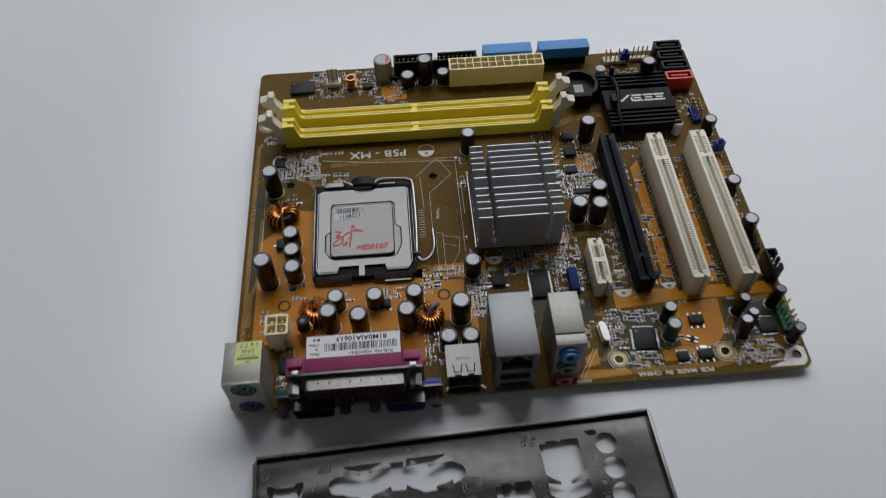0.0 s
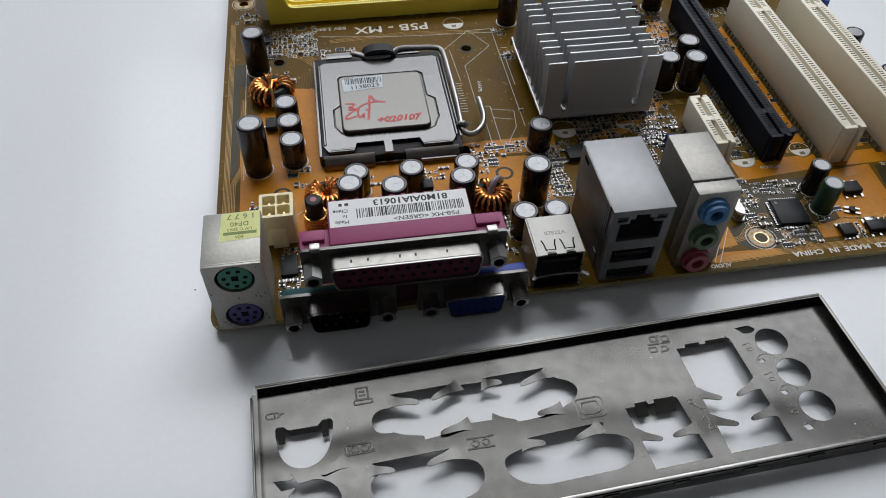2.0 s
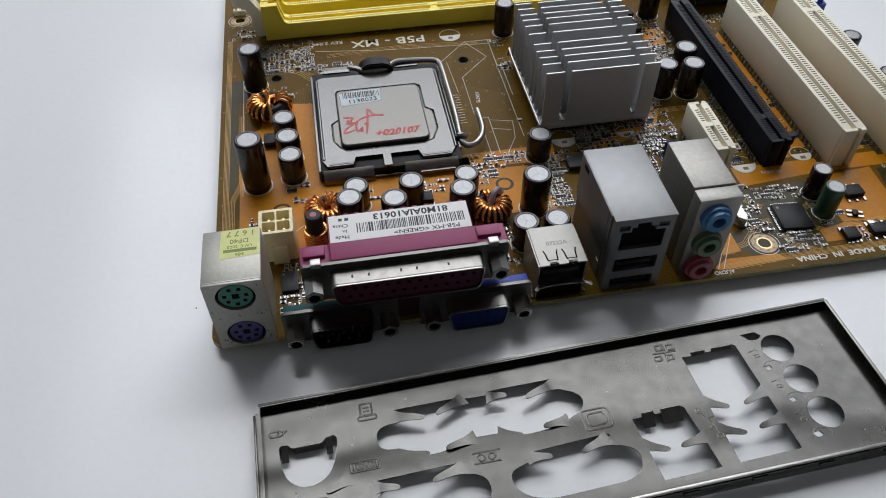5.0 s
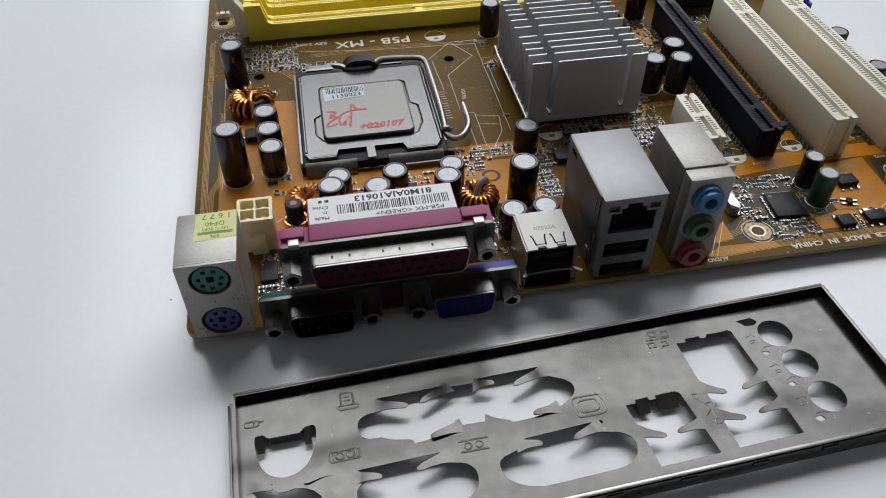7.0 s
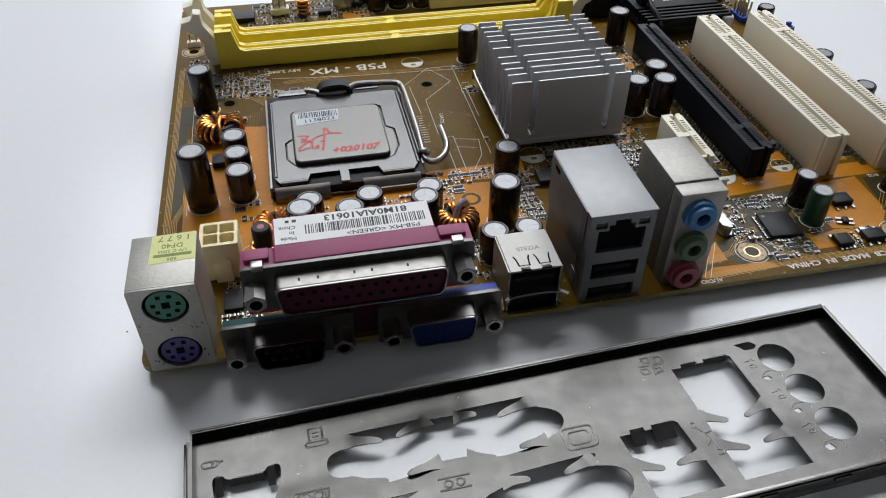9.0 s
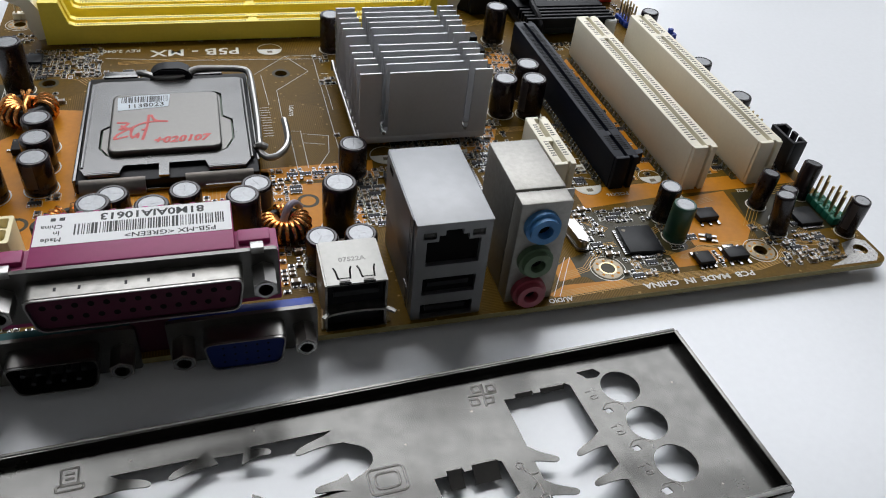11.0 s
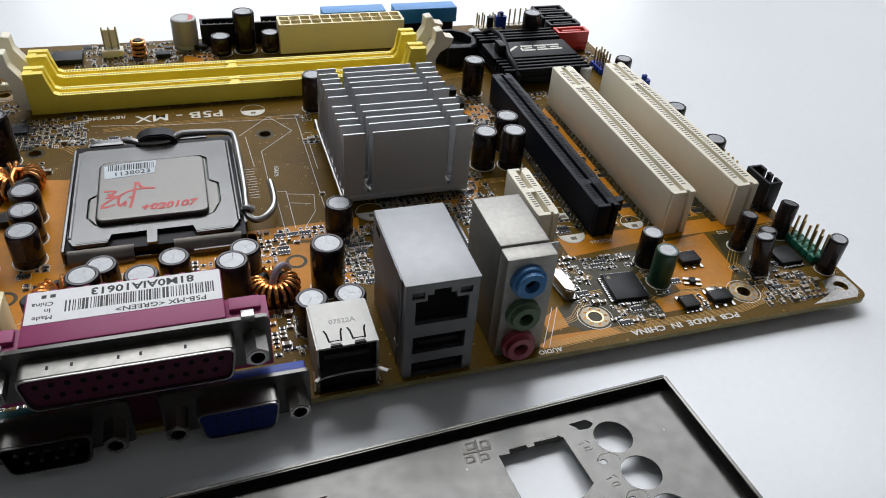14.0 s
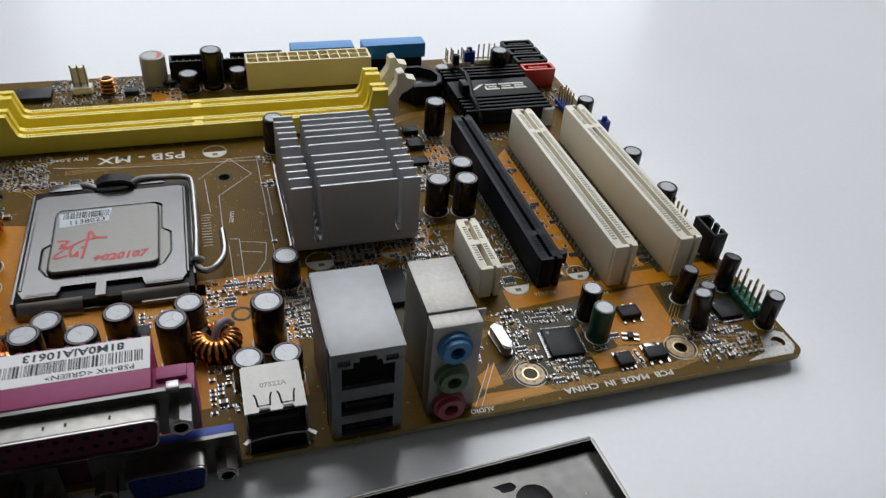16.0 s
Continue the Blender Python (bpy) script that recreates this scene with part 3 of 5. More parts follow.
for x, y, h, r, rz, cut in [
    (12.7, 117.5, 16.5, 4.1, 20, 3), (13.0, 62.0, 19.8, 4.3, 200, 3), (23.1, 84, 10.2, 4, 60, 4), (24, 74, 10.2, 4, 100, 4), (24.6, 64.4, 10.2, 4, 250, 4), (44.1, 47.4, 9, 4, 0, 3), (41.6, 36.3, 15, 4, 70, 3), (54.6, 33.3, 15.5, 4, 130, 3), (61.3, 47, 9, 4, 90, 4),
    (78.9, 47.3, 9, 4, 300, 4), (75.2, 34.2, 15.5, 4, 200, 3), (106.3, 60.9, 10.1, 4, 170, 4), (98.7, 36.8, 14.9, 4.4, 90, 3), (92.2, 22.8, 9.7, 4, 0, 3), (101.6, 22.5, 9.8, 4, 120, 3), (160, 88, 13, 4, 30, 3), (169.2, 86.2, 13.5, 4, 200, 4),
    (171.2, 97.8, 12.5, 4, 90, 4), (188.4, 28, 11, 3.1, 0, 4), (238, 138.6, 11, 3.4, 45, 4), (237.3, 96.7, 11, 3.6, 10, 3), (238, 72.3, 11, 3.6, 80, 3), (174, 140.5, 13.8, 4, 0, 4), (111.6, 137.8, 13.4, 3.8, 0, 4),
    (83.2, 191.6, 7.5, 4, 140, 4), (93, 193, 16.7, 4.3, 0, 3), (103, 191.8, 8, 3.6, 220, 4), (215.4, 182.4, 14.6, 3.9, 0, 4)]:
    capacitor(x, y, h, r, rz=rz, cut=cut)
for x, y, h, r, rz, lean in [(220.2, 29, 11.4, 2.6, 0, (-3, 6)), (223, 21.4, 10.5, 2.5, 50, (-4, 7)), (219.4, 17, 12, 2.7, 90, (-4, 8)), (239.6, 13.4, 12, 2.55, 200, (-2, 3)), (236.6, 31.4, 11, 2.7, 0, (-8, 10))]:
    capacitor(x, y, h, r, rz=rz, lean=lean, cut=4)
capacitor(187.9, 19.4, 11.4, 3.15, M_SLEEVE_GREEN, 30, stripe=M_STRIPE_GREEN, cut=3)
white_can = capacitor(69.8, 199.6, 12.6, 5, M_CANBODY, 0, top=M_CANPALE, stripe=M_CANBODY, cut=1)
part("red_mark", prism(bmesh.new(), [(4.2 * math.cos(radians(a)), 4.2 * math.sin(radians(a))) for a in range(-68, 69, 14)], 12.52, 12.56), M_RED, white_can, "red half-moon on the can's top")

# ---- ring chokes ----
def toroid(x, y, R, r, turns, skip, lean=0, z=0, wire=0.55):
    core = bmesh.new()
    n, m = 28, 10
    rows = [[core.verts.new(((R + r * .85 * math.cos(b)) * math.cos(a), (R + r * .85 * math.cos(b)) * math.sin(a), r * 1.05 * math.sin(b))) for b in [2 * math.pi * j / m for j in range(m)]] for a in [2 * math.pi * i / n for i in range(n)]]
    for i in range(n):
        for j in range(m):
            core.faces.new((rows[i][j], rows[i][(j + 1) % m], rows[(i + 1) % n][(j + 1) % m], rows[(i + 1) % n][j]))
    ob = part("ring_choke", core, M_FERRITE, board, "black ferrite ring wound with copper wire", x, y, z + r + 0.9)
    ob.rotation_euler = (radians(lean), 0, 0)
    loop = bmesh.new()
    tube(loop, [((R + (r + wire) * math.cos(b)) * 1.0, 0, (r * 1.1 + wire) * math.sin(b)) for b in [2 * math.pi * j / 14 for j in range(14)]], wire, 6, closed=True)
    me = finish(loop, "winding", M_COPPER)
    for k in range(turns):
        a = 360.0 * k / turns
        if any(lo <= a <= hi for lo, hi in skip):
            continue
        place("winding", me, ob, 0, 0, 0, a)
    return ob

ch = toroid(17.8, 100.5, 4.8, 2.3, 20, [(265, 335), (45, 75), (115, 140)], wire=0.6)
part("wire_tail", tube(bmesh.new(), [(2, 2, 2.5), (0.5, 0, 3.8), (0, -3.5, 3.4), (0.4, -6, 1.5), (0.5, -8.5, -1)], 0.7, 8), M_COPPER, ch)
ch = toroid(84.8, 37.0, 3.9, 2.0, 20, [(25, 85), (125, 150)], wire=0.52)
part("wire_tail", tube(bmesh.new(), flowing([(-.6, -.6, .4), (.2, .4, 2.6), (1.4, 1.8, 4.2), (3.0, 3.6, 3.6), (4.4, 5.4, .6)]), .95, 10), M_MAUVE, ch, "mauve sleeved wire end")

def rod_choke(x, y, h, r, coil):
    core = lathe(bmesh.new(), [(r, 0), (r, h - .4), (r - .4, h), (0, h)], 24)
    ob = part("rod_choke", core, M_FERRITE, board, "black ferrite rod in a copper coil", x, y)
    for k in range(coil):
        b = tube(bmesh.new(), [((r + .6) * math.cos(2 * math.pi * j / 22), (r + .6) * math.sin(2 * math.pi * j / 22), 0.6 + 1.15 * k) for j in range(22)], 0.56, 8, closed=True)
        part("winding", b, M_COPPER, ob)
    part("paint_dot", prism(bmesh.new(), circle(0, 0, 1.0, 14), h + .01, h + .05), M_JACKPINK, ob, "faded pink paint dot")
    return ob

rod_choke(30.5, 34.2, 11.5, 2.6, 5)
ch = toroid(34.5, 43.5, 4.2, 2.2, 20, [(100, 120)], lean=0)
coil = part("coil_choke", tube(bmesh.new(), [(2.4 * math.cos(a), 2.6 * math.sin(a) * 0.4 + a * 0.0, 3.2 + 2.4 * math.sin(a)) for a in [2 * math.pi * j / 20 for j in range(20)]], 0.5, 8, closed=True), M_COPPER, board, "upright copper coil on a ferrite core", 51.6, 193)
part("core", lathe(bmesh.new(), [(1.6, 0), (1.9, 0.4), (1.9, 6.6), (1.5, 7)], 18), M_FERRITE, coil)
for k in range(4):
    b = tube(bmesh.new(), [(2.4 * math.cos(2 * math.pi * j / 20), 2.4 * math.sin(2 * math.pi * j / 20), 1.0 + 1.7 * k) for j in range(20)], 0.62, 8, closed=True)
    part("winding", b, M_COPPER, coil)

# ---- slots ----
def memory_slot(y):
    prof_z, x0, x1 = 6.8, 17.0, 157.0
    body = bmesh.new()
    for ya, yb in ((0, 2.3), (4.5, 6.8)):
        prism(body, [(x0, 0.2), (x1, 0.2), (x1, 16), (x1 - 6, 16), (x1 - 6.8, 12), (x1 - 7.4, 8.6), (x1 - 9, prof_z), (x0 + 10, prof_z), (x0 + 8.2, 7.6), (x0 + 7.2, 11), (x0 + 6.2, 15), (x0, 15)], ya, yb, "y")
    box(body, x0, 2.3, 0.2, x1, 4.5, 4.6)
    box(body, x0, 2.3, 4.6, x0 + 2.8, 4.5, 14.7)
    box(body, x1 - 5.6, 2.3, 4.6, x1 - 3, 4.5, 15.4)
    box(body, 84, 2.3, 4.6, 87, 4.5, 6.6)
    ob = part("memory_slot", body, M_YELLOW, board, "long yellow plastic slot", 0, y)
    # cells are slightly raised boxes, coloured dark as if shaded holes
    cuts = bmesh.new()
    for row in (1.2, 5.6):
        x = x0 + 9.6
        while x < x1 - 9.6:
            if not 83.4 < x < 87.4:
                box(cuts, x, row - .55, prof_z - .3, x + .5, row + .55, prof_z + .03)
            x += 1.0
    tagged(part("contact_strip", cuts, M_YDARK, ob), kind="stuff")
    pins = bmesh.new()
    for k in range(118):
        for row in (-.5, 7.2):
            box(pins, x0 + 10 + k, row - .2, 0.02, x0 + 10.4 + k, row + .2, 0.5)
    tagged(part("solder_field", pins, M_SOLDER, ob), kind="stuff")
    for side, xx in ((-1, x0), (1, x1)):
        lat = [((u + .14 * max(0, v - 9)) * side, v * 1.22) for u, v in ((0, 1.5), (2.5, 1.2), (4.8, 5.2), (4.0, 8.6), (5.2, 11.2), (9.6, 13.0), (10.2, 15.8), (6.4, 16.0), (5.0, 18.4), (2.4, 18.0), (3.0, 14.4), (0.8, 11.4), (-0.5, 9.5))]
        lb = bmesh.new()
        prism(lb, [(xx + u, v) for u, v in lat], 1.0, 5.8, "y")
        bmesh.ops.bevel(lb, geom=lb.edges[:], offset=0.25, segments=1, affect="EDGES")
        part("latch", lb, M_IVORY, ob, "ivory plastic latch")
    return ob
for y in (148, 162):
    memory_slot(y)

def card_slot(name, x, y0, y1, wide, h, mat, dark, keys, label, pitch=1.27, long=0.75, side=0.4, inset=0.86):
    """An upright slot: two long walls, a channel between them with contact cells along it, and a bar at each key."""
    wall = wide * side
    body = bmesh.new()
    for xa, xb in ((0, wall), (wide - wall, wide)):
        box(body, xa, y0, 0.2, xb, y1, h, bevel=0.25)
    box(body, wall - .1, y0 + 1, 0.2, wide - wall + .1, y1 - 1, h - 6.5)
    for k in (y0 + .1, y1 - 2.2, *keys):
        box(body, wall - .1, k, 0.2, wide - wall + .1, k + 2.1, h - (.2 if k in keys else 1.6))
    for ya, yb in ((y0 - 1.1, y0 + .2), (y1 - .2, y1 + 1.1)):
        box(body, wide * .04, ya, 0.2, wide * .60, yb, h - .05, bevel=.15)
        box(body, wide * .74, ya, 0.2, wide * .96, yb, h - .05, bevel=.15)
    ob = part(name, body, mat, board, label, x)
    # cells again sit proud of the wall; dark colour stands for depth
    cuts = bmesh.new()
    y = y0 + 3.2
    while y < y1 - 3:
        if not any(k - .6 < y < k + 2.3 for k in keys):
            for xa, xb in ((wall * .38, wall * inset), (wide - wall * inset, wide - wall * .38)):
                box(cuts, xa, y, h - .6, xb, y + long * .68, h + .03)
        y += pitch
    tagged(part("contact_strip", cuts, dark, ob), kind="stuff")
    for xa, xb in ((-2.3, -.15), (wide + .15, wide + 2.3)):
        part("pad_strip", boxed(xa, y0 + 2, .035, xb, y1 - 2, .07), M_DARKMASK, ob)
    pins = bmesh.new()
    y = y0 + 3
    k = 0
    while y < y1 - 3:
        for xx in (-.7 - .9 * (k % 2), wide + .7 + .9 * (k % 2)):
            lathe(pins, [(.46, .06), (.36, .4), (.22, 1.1), (0, 1.2)], 6, xx, y)
        y += pitch
        k += 1
    tagged(part("solder_field", pins, M_SOLDER, ob), kind="stuff")
    return ob
gfx = card_slot("graphics_slot", 178.3, 43.5, 131.5, 7.6, 11, M_BLACKBLUE, M_VOID, (55.0,), "long black plastic graphics card slot", 1.0, side=.43, inset=.98)
part("retainer_hook", prism(bmesh.new(), [(7.5, 44.2), (9.6, 44.6), (10.2, 46.2), (9.4, 47.4), (8.8, 46.4), (7.5, 46.6)], 7.0, 10.8), M_BLACKBLUE, gfx, "small hook at the slot's end")
for x in (200.2, 222.2):
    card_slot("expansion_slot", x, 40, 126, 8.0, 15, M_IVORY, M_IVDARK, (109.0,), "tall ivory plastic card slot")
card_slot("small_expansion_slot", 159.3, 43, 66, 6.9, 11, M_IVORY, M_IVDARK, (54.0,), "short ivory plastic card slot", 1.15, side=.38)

# ---- power and drive connectors ----
def power_block(name, x, y, nx, ny, pitch, h, mat, label):
    w, d = nx * pitch + 1.4, ny * pitch + 1.4
    cells = [rounded(0.7 + pitch * i + .24, 0.7 + pitch * j + .24, 0.7 + pitch * (i + 1) - .24, 0.7 + pitch * (j + 1) - .24, 0.25 + .3 * ((i + j) % 2), 2) for i in range(nx) for j in range(ny)]
    ob = part(name, sheet(rounded(0, 0, w, d, .5, 2), cells, 0.2, h), mat, board, label, x, y)
    part("cell_floor", boxed(.3, .3, 0.1, w - .3, d - .3, h - 4.0), mat, ob)
    for i in range(nx):
        for j in range(ny):
            part("pin", boxed(pitch * (i + .5) + .4, pitch * (j + .5) + .4, h - 4.1, pitch * (i + .5) + 1.0, pitch * (j + .5) + 1.0, h - 1.5), M_GOLD, ob)
    part("catch", boxed(w * .5 - 2.2, d - .1, 3, w * .5 + 2.2, d + 1.4, h - 1.5, bevel=.3), mat, ob)
    return ob
power_block("power_connector", 106.4, 186.8, 12, 2, 4.25, 12.4, M_CREAM, "cream twenty-four pin power socket")
p4 = power_block("processor_power_connector", 14.8, 28.0, 2, 2, 4.2, 12, M_CREAM, "cream four pin power socket")
part("clip_wall", boxed(2.6, -1.5, 0.2, 7.2, 0.1, 7.0, bevel=.3), M_CREAM, p4)

def shrouded(name, x0, y0, x1, y1, h, mat, label, n, notch=True, lip=None):
    w, d = x1 - x0, y1 - y0
    body = bmesh.new()
    box(body, 0, 0, 0.1, w, d, 2.2)
    box(body, 0, 0, 2.2, 1.0, d, h), box(body, w - 1, 0, 2.2, w, d, h), box(body, 1, 0, 2.2, w - 1, 1, h)
    if notch:
        box(body, 1, d - 1, 2.2, w * .47, d, h), box(body, w * .53, d - 1, 2.2, w - 1, d, h)
    else:
        box(body, 1, d - 1, 2.2, w - 1, d, h)
    ob = part(name, body, mat, board, label, x0, y0)
    pins = bmesh.new()
    for i in range(n):
        for yy in (d / 2 - 1.27, d / 2 + 1.27):
            xx = w / 2 + (i - (n - 1) / 2) * 2.54
            box(pins, xx - .3, yy - .3, 2.2, xx + .3, yy + .3, h - 1.2)
    tagged(part("pin_field", pins, M_GOLD, ob), kind="stuff")
    return ob
shrouded("floppy_connector", 76, 199.5, 123, 206.5, 9, M_BLACK, "black shrouded drive header", 17)
ide = shrouded("drive_connector", 126.5, 199.8, 185, 207.3, 5.2, M_BLACK, "black drive header with a bright blue collar", 20)
for a, b in ((0, 27.5), (31.5, 60)):
    part("collar", boxed(a, -.2, 5.2, b, 7.7, 11.8, bevel=.3), M_IDE, ide, "bright blue collar")

# ---- serial drive ports ----
def serial_drive_port(y, mat, label):
    body = bmesh.new()
    box(body, 0, 0, 0.1, 14.5, 6.4, 3.2, bevel=.3)
    ring(body, rounded(0, 0, 15, 6.6, .6, 2), rounded(1.2, 1.2, 13.8, 5.4, .5, 2), 3.0, 8.6)
    ob = part("serial_drive_port", body, mat, board, label, 224.5, y)
    part("tongue", boxed(3, 2.6, 3, 12, 3.8, 8.4, bevel=.1), mat, ob)
    return ob
for y, m, l in ((172.5, M_RED, "bright red drive port"), (181.5, M_BLACK, "black drive port"), (190.0, M_BLACK, "black drive port"), (198.5, M_BLACK, "black drive port")):
    serial_drive_port(y, m, l)

# ---- pin headers ----
def header(name, x, y, nx, ny, base, label, h=8.5, rz=0, skip=()):
    pitch = 2.54
    block = finish(boxed(0, 0, 0.1, pitch, pitch, 2.5, bevel=.35), "base_block", base)
    ob = place(name, block, board, x, y, 0, rz, label)
    for i in range(nx):
        for j in range(ny):
            if i + j:
                place("base_block", block, ob, pitch * i, pitch * j)
    me = finish(boxed(-.32, -.32, 0.2, .32, .32, h, bevel=.12), "pin", M_GOLD)
    for i in range(nx):
        for j in range(ny):
            if (i, j) not in skip:
                place("pin", me, ob, pitch * (i + .5), pitch * (j + .5), 0)
    return ob
header("pin_header", 195.5, 196.8, 5, 2, M_IVORY, "ivory pin header with upright pins", skip=((2, 1),))
header("pin_header", 211.0, 198.5, 4, 1, M_IVORY, "ivory pin header with upright pins", 10)
header("front_audio_header", 237.2, 16.5, 2, 5, M_GREEN, "green pin header with ten upright pins", 9.5, skip=((1, 3),))
header("pin_header", 233.2, 146.5, 2, 4, M_BLUE, "blue pin header with upright pins", 9)
header("pin_header", 238.6, 60, 1, 4, M_BLACK, "black pin header beside the card slot", 8.5)
header("pin_header", 3.8, 168.6, 2, 1, M_IVORY, "ivory two pin header", 6)
fan = part("fan_header", boxed(0, 0, 0.1, 7.8, 5.0, 3.0, bevel=.3), M_IVORY, board, "ivory three pin fan header", 37.8, 192.5)
part("back_wall", boxed(1.2, 4.0, 3.0, 6.6, 5.2, 10, bevel=.25), M_IVORY, fan)
for k in range(3):
    part("pin", boxed(1.0 + 2.54 * k, 1.6, 3, 1.6 + 2.54 * k, 2.2, 12), M_STEEL, fan)

disc = part("cd_audio_header", sheet(rounded(0, 0, 5.2, 11.2, .4, 2), [rounded(1, 1, 4.2, 10.2, .2, 2)], 0.1, 3), M_BLACK, board, "black shrouded four pin audio header", 238.0, 43)
walls = bmesh.new()
box(walls, 0, 0, 3, 1, 11.2, 11, bevel=.15), box(walls, 1, 0, 3, 5.2, 1, 11, bevel=.15), box(walls, 1, 10.2, 3, 5.2, 11.2, 11, bevel=.15)
box(walls, 4.2, 1, 3, 5.2, 3.2, 11), box(walls, 4.2, 4.6, 3, 5.2, 6.6, 11), box(walls, 4.2, 8, 3, 5.2, 10.2, 11)
part("shroud", walls, M_BLACK, disc)
for k in range(4):
    part("pin", boxed(2.3, 1.6 + 2.54 * k, 0.3, 2.9, 2.2 + 2.54 * k, 9), M_GOLD, disc)

holder = part("battery_holder", lathe(bmesh.new(), [(11, .1), (11.5, .6), (11.5, 6.6), (10.8, 7.4), (9.0, 7.4), (8.7, 3.6), (0, 3.6)], 10), M_BLACK, board, "round black plastic coin cell holder", 176.5, 176)
part("holder_arm", boxed(-5, -12.8, .1, 5, -9, 8.8, bevel=.6), M_BLACK, holder)
part("contact_spring", boxed(-2.5, -8.4, 3.62, 2.5, 2, 4.0), M_STEEL_LOW, holder, "flat steel contact")

def small_can(x, y, r, h, mat, label):
    return part("small_capacitor", lathe(bmesh.new(), [(r, .1), (r, h - .5), (r - .4, h), (0, h)], 22), mat, board, label, x, y)
small_can(222.4, 140.5, 2.6, 7.5, M_CANPALE, "small pale grey can")
small_can(191.6, 189.2, 2.9, 5.0, M_CANPALE, "small pale grey can")

# quartz can with rounded ends
q = bmesh.new()
prism(q, rounded(-5.4, -1.9, 5.4, 1.9, 1.85, 5), .2, 0.9)
prism(q, rounded(-5.0, -1.55, 5.0, 1.55, 1.5, 5), .9, 3.6)
bmesh.ops.bevel(q, geom=[e for e in q.edges if all(v.co.z > 3.5 for v in e.verts)], offset=.4, segments=2, affect="EDGES")
part("quartz_crystal", q, M_STEEL, board, "silver oval quartz can", 159.6, 22.5, 0, 96)
blue_pack = part("resistor_pack", boxed(148.9, 44.4, .8, 153.4, 56.6, 4.4, bevel=.7), M_NAVY, board, "long deep blue coated resistor pack")
part("base_strip", boxed(149.4, 43.8, .1, 153.0, 57.0, .9, bevel=.1), M_BLACK, blue_pack)

# ---- processor socket ----
socket = part("processor_socket", boxed(33.4, 60.4, 0.1, 80.4, 116.6, 3.4, bevel=.3), M_BLACK, board, "black processor socket with a bright steel load plate")
opening = [(42.2, 103.0), (70.4, 103.0), (72.2, 101.4), (72.2, 88.5), (74.8, 86.2), (74.8, 76), (72.6, 70.6), (70.5, 69.5), (43, 69.5), (40.8, 70.6), (38.6, 74.5), (38.6, 84.0), (41.2, 86.2), (41.2, 101.4)]
lp = sheet([(34.4, 65.5), (36, 62.2), (44.4, 62.2), (45.4, 65.6), (54.4, 65.6), (54.4, 60.0), (57.0, 60.0), (57.0, 65.6), (66.4, 65.6), (67.4, 62.2), (77, 62.2), (78.8, 65.5), (79.4, 110.0), (77.4, 111.6), (37, 111.6), (35.0, 110.2)], [opening], 4.2, 4.8)
part("load_plate", lp, M_SOCKET, socket, "bright pressed steel load plate")
for bx in (35.0, 78.9):
    part("rolled_edge", tube(bmesh.new(), [(bx, 65.5, 4.5), (bx, 88, 4.7), (bx, 110, 4.5)], .62, 10), M_SOCKET, socket, "rolled steel edge")
for bx in ((36.6, 44.6), (67.2, 77.0)):
    part("rolled_front", tube(bmesh.new(), [(bx[0], 63.0, 3.9), (bx[1], 63.0, 3.9)], 1.05, 12), M_SOCKET, socket, "rounded steel front edge")
part("side_rail", boxed(32.9, 61, .1, 33.8, 114, 4.2, bevel=.2), M_SOCKET, socket)
part("side_rail", boxed(80.2, 66, .1, 80.9, 114, 3.6, bevel=.2), M_SOCKET, socket)
for x0, x1, zz in ((34.4, 50.8, 3.2), (61.0, 78.8, 3.2)):
    b = bmesh.new()
    prism(b, [(58.2, .4), (58.4, 1.4), (59.0, 2.5), (60.2, 3.3), (61.6, 3.7), (61.6, 3.3), (60.4, 2.9), (59.4, 2.1), (59.0, .4)], x0, x1, "x")
    part("hinge_plate", b, M_HINGE, socket, "curved steel hinge plate")
part("hinge_bar", boxed(66, 57.9, 1.3, 77.6, 58.6, 1.9), M_SOCKET, socket)
part("hinge_frame", boxed(34.5, 59.2, .2, 79.3, 60.3, 1.2, bevel=.2), M_SOCKET, socket)
for x0, x1 in ((37.8, 47.6), (63.8, 73)):
    b = boxed(x0, 113.6, 4.6, x1, 117.2, 5.3, bevel=.2)
    part("lip", b, M_SOCKET, socket, "bent steel lip")
arch = bmesh.new()
prism(arch, [(50.8, 3), (64.2, 3), (63.4, 6.4), (60.6, 8.0), (54.6, 8.0), (51.8, 6.4)], 112.3, 117.8, "y")
bmesh.ops.bevel(arch, geom=arch.edges[:], offset=.5, segments=2, affect="EDGES")
part("pick_up_boss", arch, M_BLACK, socket)
lever = [(47.5, 116.4, 5.0), (50.4, 114.6, 5.4), (53.6, 112.6, 5.2), (60, 112.6, 5.2), (63, 114.4, 5.6), (66, 116.0, 5.9), (74, 116.0, 5.6), (79.2, 115.4, 5.4), (81.4, 112.6, 5.2), (81.8, 100, 5.0), (81.8, 84, 4.7), (81.4, 73, 4.4), (81.6, 68.6, 3.8), (83.4, 66.6, 3.4), (86.0, 67.0, 3.6), (88.4, 69.6, 4.2), (89.5, 73, 4.8), (89.6, 78, 5.2), (89.4, 82.6, 5.6)]
part("load_lever", tube(bmesh.new(), flowing(lever), 1.0, 10), M_STEEL, socket, "bent steel locking wire")
part("lever_loop", tube(bmesh.new(), [(80.4, 71.0, 4.2), (80.9, 70.2, 5.2), (82, 69.8, 5.6), (83.2, 69.8, 4.8)], 1.0, 10), M_STEEL, socket)

cpu = new("processor")
cpu.location = (0, 0, (ZB + 3.0) * MM)
